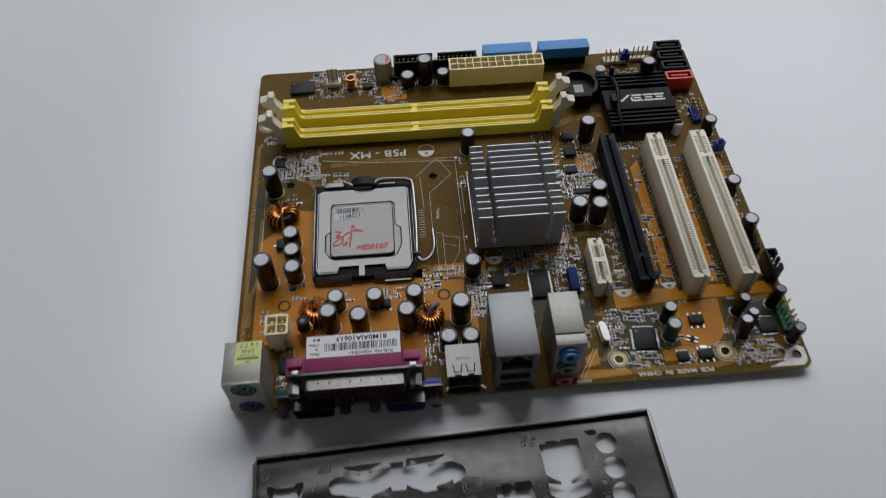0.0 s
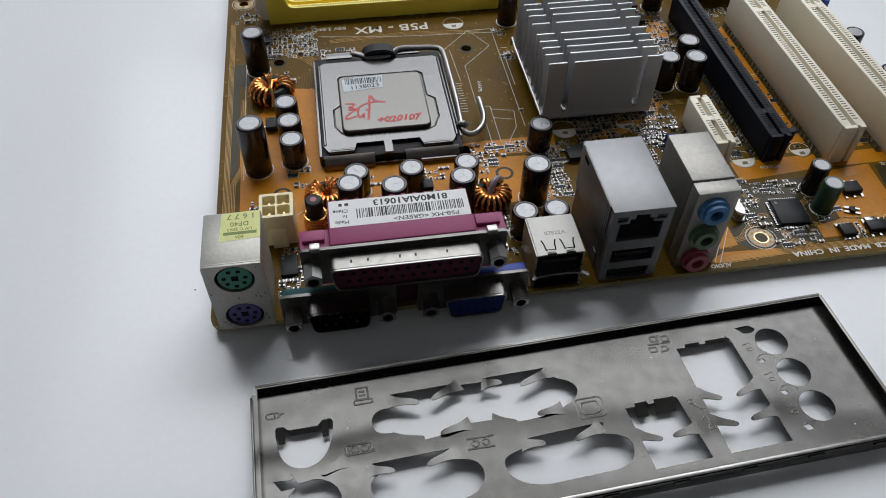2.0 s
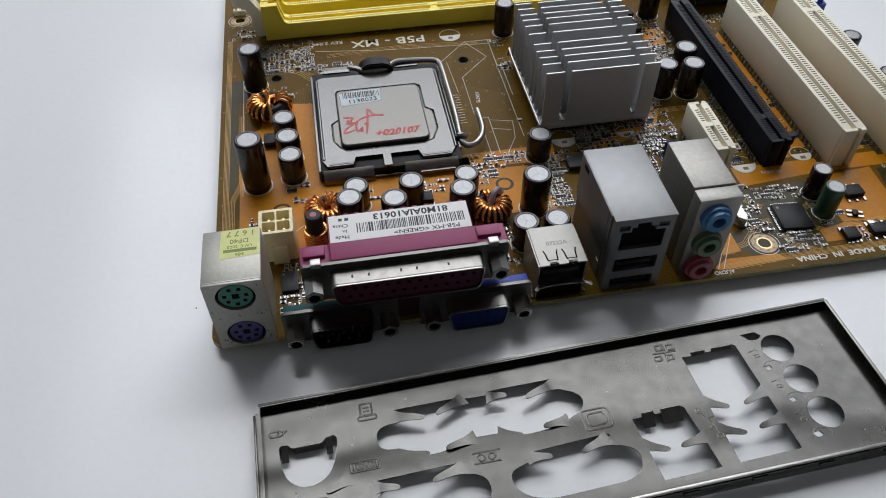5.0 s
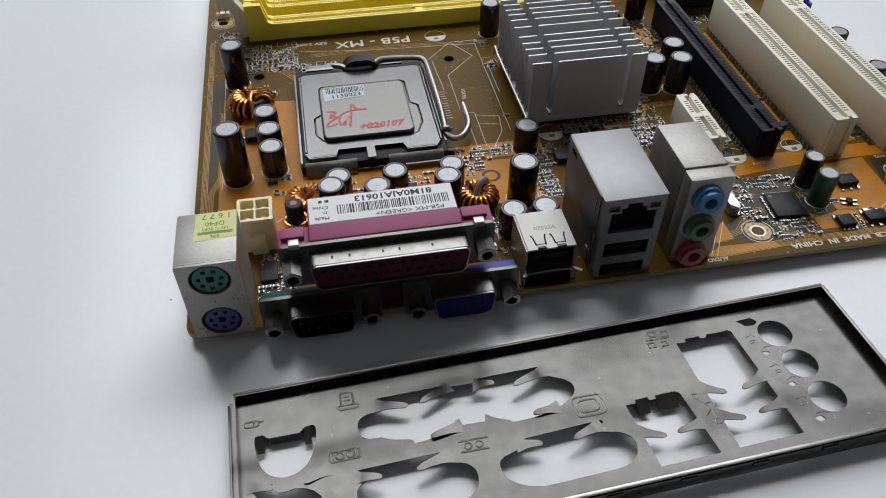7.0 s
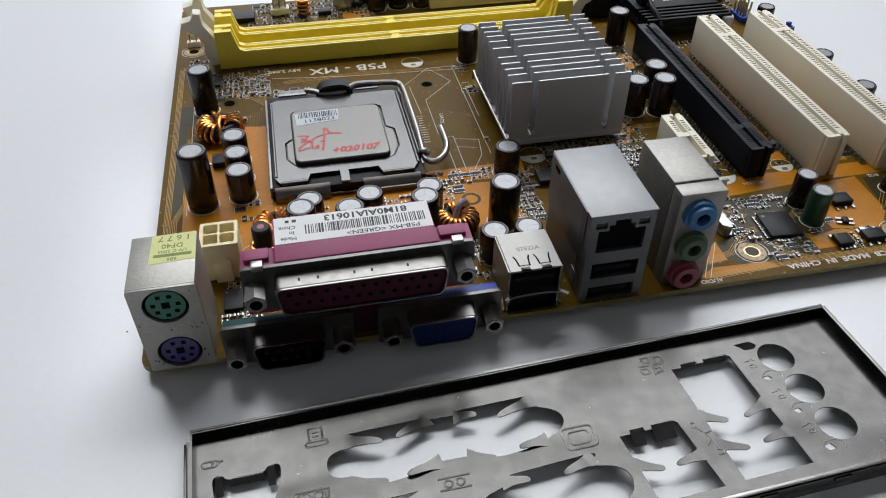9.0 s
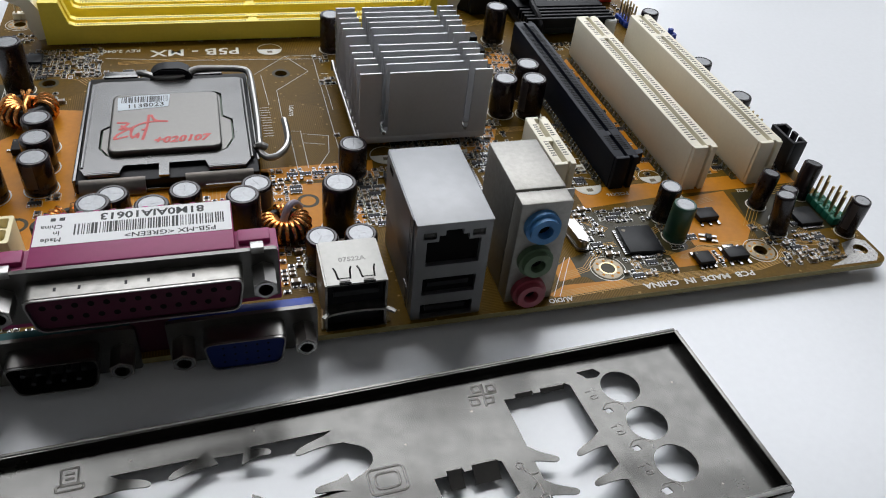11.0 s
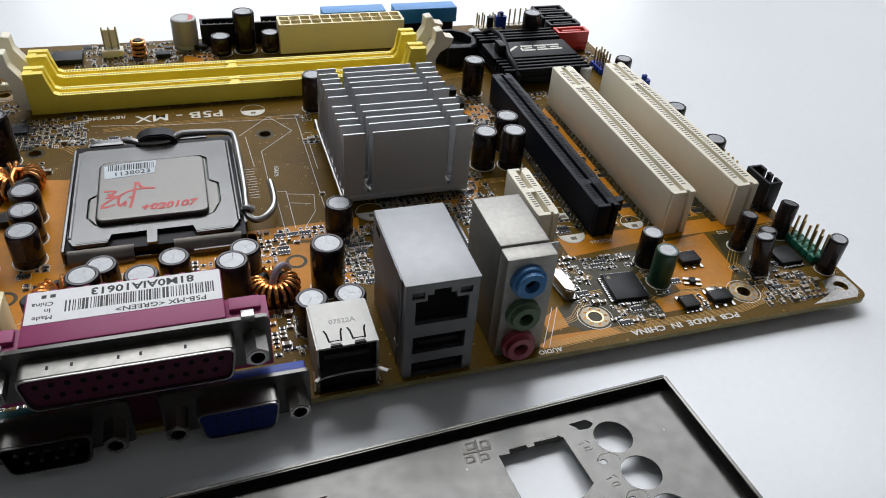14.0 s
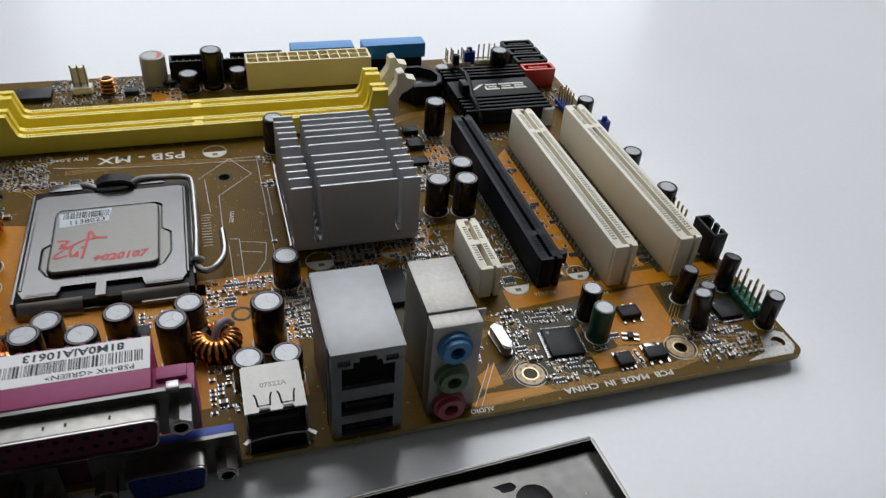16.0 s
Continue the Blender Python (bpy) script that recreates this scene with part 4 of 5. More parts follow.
tagged(cpu, "nickel-plated processor clamped in the socket, marked in red pen", "processor")
part("substrate", prism(bmesh.new(), [(38.8, 68.8), (74.6, 68.8), (74.6, 103.6), (38.8, 103.6)], 0, 0.9), M_GREENBOARD, cpu, "green base board")
part("spreader_flange", prism(bmesh.new(), [(56.6 + (x - 56.6) * .962, 86 + (y - 86) * .968) for x, y in opening], 0.9, 1.5), M_IHS, cpu)
ihs = bmesh.new()
steps = [(0, 1.5, 2.4), (0, 2.7, 2.4), (.08, 2.95, 2.35), (.3, 3.18, 2.2), (.6, 3.295, 2.0), (.9, 3.3, 1.8)]
rings = [[ihs.verts.new((x, y, z)) for x, y in rounded(41.2 + d, 70.0 + d, 71.2 - d, 100.8 - d, r, 6)] for d, z, r in steps]
for p, q in zip(rings, rings[1:]):
    for i in range(len(p)):
        ihs.faces.new((p[i], p[(i + 1) % len(p)], q[(i + 1) % len(p)], q[i]))
ihs.faces.new(rings[-1]), ihs.faces.new(rings[0][::-1])
part("heat_spreader", ihs, M_IHS, cpu, "pale nickel heat spreader")
part("sticker", prism(bmesh.new(), [(43.0, 91.4), (56.9, 92.8), (57.4, 99.8), (48, 99.6), (42.7, 98.6)], 3.31, 3.36), M_PAPERBLUE, cpu, "small torn barcode sticker")
bars = bmesh.new()
rng = random.Random(11)
x = 43.8
while x < 56.6:
    w = rng.choice((.15, .25, .4))
    box(bars, x, 95.6, 3.36, x + w, 99.0, 3.38)
    x += w + rng.choice((.15, .2, .35))
tagged(part("barcode", bars, M_INK, cpu), kind="stuff")
lettering("1138023", 3.0, M_INK, cpu, 50.6, 93.8, 3.37, rz=4, name="printed_number")
hand = bmesh.new()
k = 0
for line in ([(43.1, 84.8), (46.2, 84.2), (44.0, 81.2), (46.8, 81.6), (43.6, 78.6), (43.0, 76.4), (46.4, 77.6)], [(47.6, 82.4), (47.0, 79), (47.6, 76.6), (49.0, 78.6), (48.8, 76.2)], [(47.0, 81.4), (49.4, 83.6), (53, 84.6), (56.9, 84.2)], [(51.6, 88.4), (51.2, 82.0), (50.2, 75.2)], [(52.2, 88.2), (53.4, 85.2), (56.4, 84.4)], [(49.8, 80.4), (51.4, 80.8)], [(44.2, 83.2), (47.4, 80.2)]):
    k += 1
    ribbon(hand, flowing(line, 3), .75, 3.31, 3.34 + .006 * k)
part("pen_mark", hand, M_REDINK, cpu, "red marker strokes")
ink = lettering("+020107", 4.2, M_REDINK, cpu, 60.6, 74.6, 3.33, rz=1, name="pen_number", wide=0.98, bold=0.045)
ink.scale.y = 1.0
for v in ink.data.vertices:
    v.co.x += 0.25 * v.co.y
    v.co.y += 0.10 * MM * math.sin(v.co.x * 900)

# ---- finned heatsink over the north chip ----
part("north_chip", boxed(112, 76, .1, 147, 115, 2.0, bevel=.2), M_GREENBOARD, board, "square chip under the finned heatsink")
sink = new("chipset_heatsink")
sink.location = (110 * MM, 72 * MM, (ZB + 2.0) * MM)
tagged(sink, "silver aluminium heatsink with tall thin fins on the board", "heatsink")
part("base_plate", boxed(0, 0, 0, 39, 45, 2.2, bevel=.3), M_ALU, sink)
fin = [(0, 2.2), (39, 2.2), (39, 23), (33.6, 23), (33.6, 4.2), (33.1, 3.4), (32.0, 3.4), (31.5, 4.2), (31.5, 23), (8.6, 23), (8.6, 4.2), (8.1, 3.4), (6.6, 3.4), (6.1, 4.2), (6.1, 23), (0, 23)]
fin_me = finish(prism(bmesh.new(), fin, 0, .52, "y"), "fin", M_ALU)
yy = 0.0
for k in range(11):
    place("fin", fin_me, sink, 0, yy, 0, 0)
    yy += (5.2, 3.9, 3.8, 4.3, 6.5, 5.1, 3.9, 3.5, 3.8, 3.7, 0)[k]
part("wire_clip", tube(bmesh.new(), [(-1.0, -1.5, -1), (-1.0, -1.2, 3.4), (-.9, 4, 3.2), (-.9, 40, 3.2), (-.9, 45, 4), (-.9, 46, .5)], .55, 8), M_STEEL, sink, "bent wire clip along the base")
for xx in (7.3, 32.5):
    part("wire_bar", tube(bmesh.new(), [(xx, -.4, 3.6), (xx, 2, 3.4), (xx, 42, 3.4), (xx, 44.6, 3.6)], .5, 8), M_STEEL, sink)

# ---- low black heatsink over the south chip ----
part("south_chip", boxed(190, 144, .1, 220, 176, 2.2, bevel=.2), M_GREENBOARD, board, "square chip under the black heatsink")
low = new("southbridge_heatsink")
low.location = (187 * MM, 140 * MM, (ZB + 2.2) * MM)
tagged(low, "low black anodised heatsink with ribs and a white emblem", "heatsink")
part("base_plate", boxed(0, 0, 0, 37, 40, 2.4, bevel=.25), M_ANOD, low)
rib = finish(boxed(0, 0, 2.4, 37, 1.3, 6.2, bevel=.2), "rib", M_ANOD)
for y in (0, 2.9, 5.8, 8.7, 29.9, 32.8, 35.7, 38.7):
    place("rib", rib, low, 0, y)
part("plateau", boxed(0, 12, 2.4, 37, 27.4, 6.0, bevel=.3), M_ANOD, low)
for k, (a, b) in enumerate(((9.5, 14.6), (15.6, 20.4), (21.6, 26.6), (27.4, 32.4))):
    e = bmesh.new()
    if k == 0:
        prism(e, [(a - 2, 17.6), (a - .2, 17.6), (b, 22.6), (b - 1.6, 22.6)], 6.01, 6.05)
        prism(e, [(b - .2, 17.6), (b + .8, 17.6), (b + .8, 21.0), (b - .2, 20.2)], 6.01, 6.05)
    else:
        for y in (18.1, 22.1):
            strip(e, [(a + .4, y), (b - .4, y)], 1.25, 6.01, 6.05)
        strip(e, [(a + 1.0, 20.1), (b - 1.0, 20.1)], 1.0, 6.01, 6.05)
    part("emblem", e, M_SILK, low, "white emblem stroke")
clip = tube(bmesh.new(), [(3.5, 41.5, 0), (4, 40, 4.5), (6.4, 34, 9), (7.6, 26, 9.6), (7.0, 18, 8.6), (5.4, 10, 7.6), (5.2, 3, 6.8), (5.4, -1, 4), (5.6, -1.6, 0)], 1.1, 8)
part("spring_clip", clip, M_BLACK, low, "arched black clip across the ribs")
part("clip_grip", boxed(5.6, 36, 8.4, 8.0, 38.6, 13.5, bevel=.4), M_BLACK, low)
part("clip_grip", boxed(2.6, 14, 6.2, 5.6, 20, 10.5, bevel=.4), M_BLACK, low)

# ---- chips ----
def chip(name, x, y, w, d, h, label, pins=(0, 0), rz=0, mat=None):
    ob = part(name, boxed(-w / 2, -d / 2, .25, w / 2, d / 2, h, bevel=.15), mat or M_IC, board, label, x, y, 0, rz)
    legs = bmesh.new()
    nx, ny = pins
    for n, span, other, flip in ((nx, w, d, False), (ny, d, w, True)):
        for k in range(n):
            u = (k - (n - 1) / 2) * span * .88 / max(n - 1, 1)
            for s in (-1, 1):
                v0, v1 = s * other / 2, s * (other / 2 + (1.7 if name == "regulator" else 1.1))
                t = span * .88 / max(n - 1, 1) * .28 if n > 1 else .6
                t = min(t, .4)
                b = (u - t, min(v0, v1), .05, u + t, max(v0, v1), .5)
                if flip:
                    b = (b[1], b[0], b[2], b[4], b[3], b[5])
                box(legs, *b)
    if nx + ny:
        tagged(part("lead_frame", legs, M_SOLDER, ob), kind="stuff")
    part("pin_mark", prism(bmesh.new(), circle(-w * .36, d * .34, min(w, d) * .06, 10), h + .005, h + .02), M_PADDARK, ob)
    return ob
chip("sound_chip", 176.8, 18.7, 9.6, 10.6, 1.5, "square black sound chip with fine legs", (14, 14), -4)
chip("flash_chip", 24.2, 192.6, 13, 9, 2.2, "flat black chip beside the fan header", (14, 0))
chip("lan_chip", 136.2, 51, 8.5, 15, 1.6, "long black chip behind the network port", (0, 14))
chip("driver_chip", 21.8, 18.5, 4.8, 7.5, 1.6, "small black chip beside the mouse port", (10, 0))
chip("amplifier_chip", 191, 8.8, 4.6, 4.4, 1.7, "small black chip", (4, 0))
reg = chip("regulator", 200.8, 9.2, 6.2, 4, 1.8, "black three-leg regulator", (3, 0))
part("cooling_tab", boxed(-1.7, 1.9, .05, 1.7, 4.2, .7, bevel=.1), M_SOLDER, reg, "bright solder tab")
chip("regulator", 201.2, 26, 6.2, 4.4, 1.9, "black three-leg regulator", (3, 0))
chip("header_chip", 231.2, 21, 7.4, 7.4, 1.5, "black chip beside the green header", (12, 0), 0)
chip("regulator", 117.5, 54.5, 6.0, 6.4, 2.2, "black transistor with wide legs", (0, 2))
chip("regulator", 17.6, 83.5, 4.6, 5.4, 2.3, "black transistor between capacitors", (0, 1))
chip("clock_chip", 14.2, 137, 5.4, 6.0, 1.3, "small grey-black chip", (6, 6))
chip("regulator", 164.5, 141.5, 6, 4.4, 2.2, "black transistor", (3, 0))
chip("regulator", 164.0, 131.0, 6, 6, 2.2, "black transistor", (0, 3))
chip("regulator", 162.5, 118.5, 6, 4.4, 1.8, "black transistor", (5, 0))
chip("regulator", 75, 197.5, 6, 4, 2.0, "black transistor", (3, 0))
chip("regulator", 60.5, 191, 5.5, 3.6, 2.0, "black transistor", (3, 0))
chip("regulator", 66, 46.5, 4, 4, 1.8, "black transistor", (2, 0))
chip("regulator", 197.2, 17.0, 2.2, 1.6, 1.2, "tiny black transistor", (2, 0), 70)
chip("clock_chip", 166, 104, 8.4, 3.4, 1.4, "narrow black chip", (12, 0))

# ---- rear ports ----
def bend(pts, r, n=4):
    """The outline with its corners rounded."""
    out = []
    for i, p in enumerate(pts):
        p, a, b = Vector(p), Vector(pts[i - 1]), Vector(pts[(i + 1) % len(pts)])
        q0, q1 = p + (a - p).normalized() * r, p + (b - p).normalized() * r
        out += [tuple((1 - t) ** 2 * q0 + 2 * t * (1 - t) * p + t * t * q1) for t in [k / n for k in range(n + 1)]]
    return out

def rect(x0, z0, x1, z1):
    return [(x0, z0), (x1, z0), (x1, z1), (x0, z1)]

# mouse and keyboard
kb = part("mouse_keyboard_port", boxed(2.8, 0, 0, 17.6, 17.6, 25.8, bevel=.35), M_STEEL_KB, board, "scuffed steel block with green and violet round sockets")
part("face_plate", sheet(rounded(2.8, 0, 17.6, 25.8, .5, 2), [circle(10.3, 20.2, 5.0, 30), circle(10.3, 5.4, 5.0, 30)], -1.0, 0.1, "y"), M_STEEL_KB, kb)
for a in ((2.9, -.4, 25.78, 17.5, -.25, 25.85), (17.58, .6, 1.0, 17.66, .8, 25.2)):
    part("fold_line", boxed(*a), M_STEEL_LOW, kb, "dark folded seam")
for zz, m, l in ((20.2, M_GREEN, "green round socket"), (5.4, M_PURPLE, "violet round socket")):
    part("socket_well", prism(bmesh.new(), circle(10.3, zz, 4.98, 30), -.2, .05, "y"), M_VOID, kb, "dark ring round the socket")
    plug = part("round_socket", prism(bmesh.new(), circle(10.3, zz, 4.25, 30), -.6, .1, "y"), m, kb, l)
    for dx, dz in ((-2.7, .2), (2.7, .2), (-2.1, -1.9), (2.1, -1.9), (-1.2, 2.5), (1.2, 2.5), (0, -3.0)):
        part("pin_recess", boxed(10.3 + dx - .5, -.66, zz + dz - .5, 10.3 + dx + .5, -.55, zz + dz + .5), M_VOID, plug)
    part("key_recess", boxed(9.4, -.66, zz - .9, 11.2, -.55, zz + .9), M_VOID, plug)
rng = random.Random(8)
for k in range(16):
    x, z = rng.choice((rng.uniform(3.4, 5.2), rng.uniform(15.2, 17), rng.uniform(4, 17))), rng.choice((rng.uniform(.5, 25), rng.uniform(12, 14)))
    if min(math.hypot(x - 10.3, z - c) for c in (20.2, 5.4)) > 5.4:
        part("scuff", prism(bmesh.new(), [(x, z), (x + rng.uniform(.1, .3), z + .1), (x + rng.uniform(-.3, .5), z + rng.uniform(.5, 1.4)), (x - .15, z + .5)], -1.03, -.99, "y"), M_IC, kb)
part("sticker", prism(bmesh.new(), [(7.2, 7.2), (17.5, 7.8), (17.3, 17.5), (7.5, 17.2)], 25.81, 25.86), M_YLABEL, kb, "pale yellow paper sticker")
lettering("1 6 7 7", 2.6, M_INKGREEN, kb, 12.6, 15.8, 25.87, name="sticker_print")
lettering("DF40", 2.2, M_INKGREEN, kb, 12.2, 13.1, 25.87, name="sticker_print")
lettering("UV C 2003", 1.4, M_INKGREEN, kb, 12.3, 11.2, 25.87, name="sticker_print")
part("sticker_bar", boxed(8.2, 9.3, 25.86, 16.6, 10.3, 25.88), M_INKGREEN, kb)
lettering("686", 1.5, M_INKGREEN, kb, 12.3, 8.4, 25.87, name="sticker_print")

# D-shaped ports
def d_outline(cx, cz, w, h, slant=1.3):
    return bend([(cx - w / 2 + slant, cz - h / 2), (cx + w / 2 - slant, cz - h / 2), (cx + w / 2, cz + h / 2), (cx - w / 2, cz + h / 2)], 1.9, 4)

def d_port(port, cx, cz, w, h, flange, out, insert, pin_rows, hexes, holes=True, mouth=0.8, lift=0.0, steel=None, dot=0.62):
    steel = steel or M_STEEL_PORT
    y0 = 0.4
    fx, fz0, fz1 = flange
    # flange in darkened tin: shade behind the shell is in its colour
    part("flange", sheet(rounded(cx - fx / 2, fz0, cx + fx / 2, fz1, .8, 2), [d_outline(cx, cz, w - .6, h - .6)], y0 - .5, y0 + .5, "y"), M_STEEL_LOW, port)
    sh = bmesh.new()
    ring(sh, d_outline(cx, cz, w, h), d_outline(cx, cz, w - .7, h - .7), y0, -out + .5, "y")
    shell = part("shell", sh, steel, port, "worn steel D-shaped shell")
    part("shell_rim", ring(bmesh.new(), d_outline(cx, cz, w - .3, h - .3), d_outline(cx, cz, w - .85, h - .85), -out + .52, -out, "y"), M_STEEL_LOW if steel is M_STEEL_LOW else M_STEEL, shell, "worn rim")
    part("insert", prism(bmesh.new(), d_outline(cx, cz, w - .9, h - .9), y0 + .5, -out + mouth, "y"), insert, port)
    pm = bmesh.new()
    for z, n, pitch in pin_rows:
        for k in range(n):
            px = cx + (k - (n - 1) / 2) * pitch
            if holes:
                prism(pm, circle(px, cz + z, dot, 10), -out + mouth - .06, -out + mouth + .2, "y")
            else:
                prism(pm, circle(px, cz + z, .5, 10), -out + .4, -out + mouth + .2, "y")
    # upright pins go near-black: the dark mouth's shade is in their colour
    tagged(part("contact_field", pm, M_VOID if holes else M_IC, port), kind="stuff")
    for hx in hexes:
        six = [(hx + 2.2 / math.cos(radians((a + 30) % 60 - 30)) * math.cos(radians(a)), cz + lift + 2.2 / math.cos(radians((a + 30) % 60 - 30)) * math.sin(radians(a))) for a in range(0, 360, 15)]
        b = ring(bmesh.new(), six, circle(hx, cz + lift, 1.5, 24), -out - .3, y0, "y")
        ob = part("hex_standoff", b, M_STEEL if steel is M_STEEL_PORT else M_HEX, port, "dull hexagonal nut")
        # bright metal ring put here as the highlight on the nut's end
        part("thread_rim", ring(bmesh.new(), circle(hx, cz + lift, 1.95, 24), circle(hx, cz + lift, 1.45, 24), -out - .5, -out - .25, "y"), M_SOLDER, ob, "thread edge made bright as a highlight")
        part("thread", prism(bmesh.new(), circle(hx, cz + lift, 1.6, 12), -out + 1.8, y0, "y"), M_VOID, port)

lpt = part("parallel_port", boxed(35, 1.0, 14, 72.4, 16.6, 27.2, bevel=.35), M_BURG, board, "burgundy plastic parallel port with a steel shell and white label")
for x0, x1 in ((27.2, 35.1), (72.3, 80.8)):
    part("shoulder", boxed(x0, 1.0, 12, x1, 8.6, 25.2, bevel=.3), M_BURG, lpt)
    part("clip", boxed(x0 + .8, 4.0, 25.2, x1 - 1.4, 7.6, 26.3, bevel=.2), M_BURG, lpt)
    part("tab", boxed((x0 + x1) / 2 - 1.3, -.2, 26.0, (x0 + x1) / 2 + 1.3, 1.9, 27.6, bevel=.15), M_STEEL, lpt, "small bright tab")
for k in range(12):
    part("rear_rib", boxed(36.2 + 3.1 * k, 16.4, 20, 37.4 + 3.1 * k, 17.2, 27.0, bevel=.1), M_BURG, lpt)
# bridge under the port, its burgundy darkened for shade
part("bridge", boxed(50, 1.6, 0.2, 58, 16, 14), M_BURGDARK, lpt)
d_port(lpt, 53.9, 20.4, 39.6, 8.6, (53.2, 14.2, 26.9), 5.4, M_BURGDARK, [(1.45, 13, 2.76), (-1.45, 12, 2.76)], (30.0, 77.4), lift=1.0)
part("label", prism(bmesh.new(), rect(35.4, 6.8, 72.2, 16.4), 27.21, 27.27), M_PAPER, lpt, "white paper label with a barcode")
# dimples are thin near-black bars, their shade put into the colour
for x in (39.6, 43.8, 51.9, 55.9, 64.0):
    part("shell_dimple", boxed(x, -3.4, 24.66, x + .5, -2.4, 24.74), M_IC, lpt)
lettering("81M0AIA10613", 3.0, M_INK, lpt, 57.0, 14.6, 27.28, name="label_print", wide=1.05, bold=0.025)
lettering("P5B-MX <GREEN>", 1.9, M_INK, lpt, 60.5, 8.0, 27.28, name="label_print", wide=1.15)
lettering("Made", 1.7, M_INK, lpt, 38.6, 8.4, 27.28, name="label_print")
lettering("In", 1.7, M_INK, lpt, 39.4, 10.4, 27.28, name="label_print")
lettering("China", 1.7, M_INK, lpt, 38.4, 12.4, 27.28, name="label_print")
bars = bmesh.new()
rng = random.Random(5)
x = 42.5
while x < 70.6:
    w = rng.choice((.18, .18, .3, .5))
    box(bars, x, 9.4, 27.27, x + w, 12.8, 27.29)
    x += w + rng.choice((.16, .22, .4))
box(bars, 38, 14.2, 27.27, 38.9, 15.2, 27.29), box(bars, 39.6, 14.2, 27.27, 40.6, 15.2, 27.29)
tagged(part("barcode", bars, M_INK, lpt), kind="stuff")

com = part("serial_port", boxed(20.4, .9, -1.2, 50.4, 3.6, 8.8, bevel=.3), M_TEAL, board, "teal serial port with a steel shell darkened for shade")
d_port(com, 35.4, 3.1, 17.6, 8.4, (31.2, -2.8, 9.4), 5.2, M_BLACK, [(1.3, 5, 2.76), (-1.3, 4, 2.76)], (22.9, 47.9), holes=False, mouth=4.6, steel=M_STEEL_LOW)
vga = part("video_port", boxed(57.4, .9, -1.2, 87.4, 3.8, 8.9, bevel=.3), M_BLUE, board, "blue video port with a steel shell")
d_port(vga, 72.4, 3.1, 17.4, 8.4, (31.2, -2.8, 9.4), 5.4, M_NAVY, [(2.1, 5, 2.29), (0, 5, 2.29), (-2.1, 5, 2.29)], (59.9, 84.9), mouth=.5, steel=M_STEEL_MID, dot=.26)

# twin USB, open in front
usb = part("usb_port", boxed(90.6, 3.0, 0.1, 103.0, 15.4, 13.2, bevel=.2), M_BLACK, board, "steel shelled double USB port")
top = bmesh.new()
prism(top, [(90.3, 1.2), (103.3, 1.2), (103.3, 15.6), (90.3, 15.6)], 13.3, 13.8)
bmesh.ops.bevel(top, geom=[e for e in top.edges if all(v.co.z > 13.7 * MM for v in e.verts)], offset=.2 * MM, segments=2, affect="EDGES")
part("top_shell", top, M_TINWHITE, usb, "dull tinned steel cover")
for x in (94.3, 99.6):
    # slots are flat near-black ribbons on the cover, shade instead of a cut
    cut = bmesh.new()
    ribbon(cut, [(x - 2.0, 6.6), (x - 1.6, 5.4), (x - 1.35, 2.9), (x + 1.35, 2.9), (x + 1.6, 5.4), (x + 2.0, 6.6)], .42, 13.79, 13.83)
    part("spring_slot", cut, M_VOID, usb)
    part("slot_mouth", boxed(x - 1.3, 1.15, 13.5, x + 1.3, 1.7, 13.82), M_VOID, usb)
    part("spring_finger", boxed(x - 1.1, 1.9, 13.5, x + 1.1, 2.7, 14.0, bevel=.12), M_TINWHITE, usb)
for x0, x1 in ((89.9, 90.4), (103.2, 103.7)):
    part("side_shell", boxed(x0, 1.4, 0, x1, 15.6, 13.4), M_STEEL_PORT, usb)
    part("board_tab", tube(bmesh.new(), [(x0, 6, 2), (x0 - .3 if x0 < 95 else x0 + .8, 4, 1.2), (x0 - .6 if x0 < 95 else x0 + 1.2, 1.4, .3)], .45, 8), M_GOLD, usb, "bent brass tab")
part("middle_shelf", boxed(90.3, .9, 5.7, 103.3, 4, 6.2, bevel=.15), M_STEEL_PORT, usb)
lip = bmesh.new()
ribbon(lip, flowing([(89.2, -.9), (90.4, .2), (93, .7), (97, .9), (101, .7), (103.4, .2), (105.2, -1.2)]), .9, 5.6, 6.2)
part("flared_lip", lip, M_STEEL_PORT, usb, "bowed steel lip between the openings")
# underside in darkened tin, its shade painted in
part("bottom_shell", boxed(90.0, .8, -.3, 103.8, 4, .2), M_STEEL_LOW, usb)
for z in (3.4, 9.8):
    part("tongue", boxed(91.8, 2.0, z - .4, 101.8, 3.2, z + 1.0, bevel=.1), M_IC, usb)
lettering("07522A", 1.9, M_STEEL_LOW, usb, 96.9, 9.0, 13.81, rz=0, name="stamped_number", bold=0.035)

# network socket over two USB sockets
lan = part("network_port", boxed(109.2, 3.0, 0, 126.0, 29.6, 27.9, bevel=.45), M_STEEL_LAN, board, "tall steel network port above two USB openings")
rj = [(111.6, 16.4), (123.8, 16.4), (123.8, 23.2), (121.0, 23.2), (121.0, 24.8), (119.6, 24.8), (119.6, 26.2), (115.6, 26.2), (115.6, 24.8), (114.2, 24.8), (114.2, 23.2), (111.6, 23.2)]
part("face_plate", sheet(rounded(109.2, 0, 126.0, 27.9, .6, 2), [rj, rect(111.4, 7.6, 123.8, 12.6), rect(111.4, .5, 123.8, 4.6), rect(110.7, 24.0, 113.6, 25.8), rect(121.6, 24.0, 124.5, 25.8)], 1.0, 3.1, "y"), M_STEEL_LAN, lan)
part("socket_inside", boxed(110.6, 2.3, 15.6, 124.6, 3.1, 26.6), M_VOID, lan)
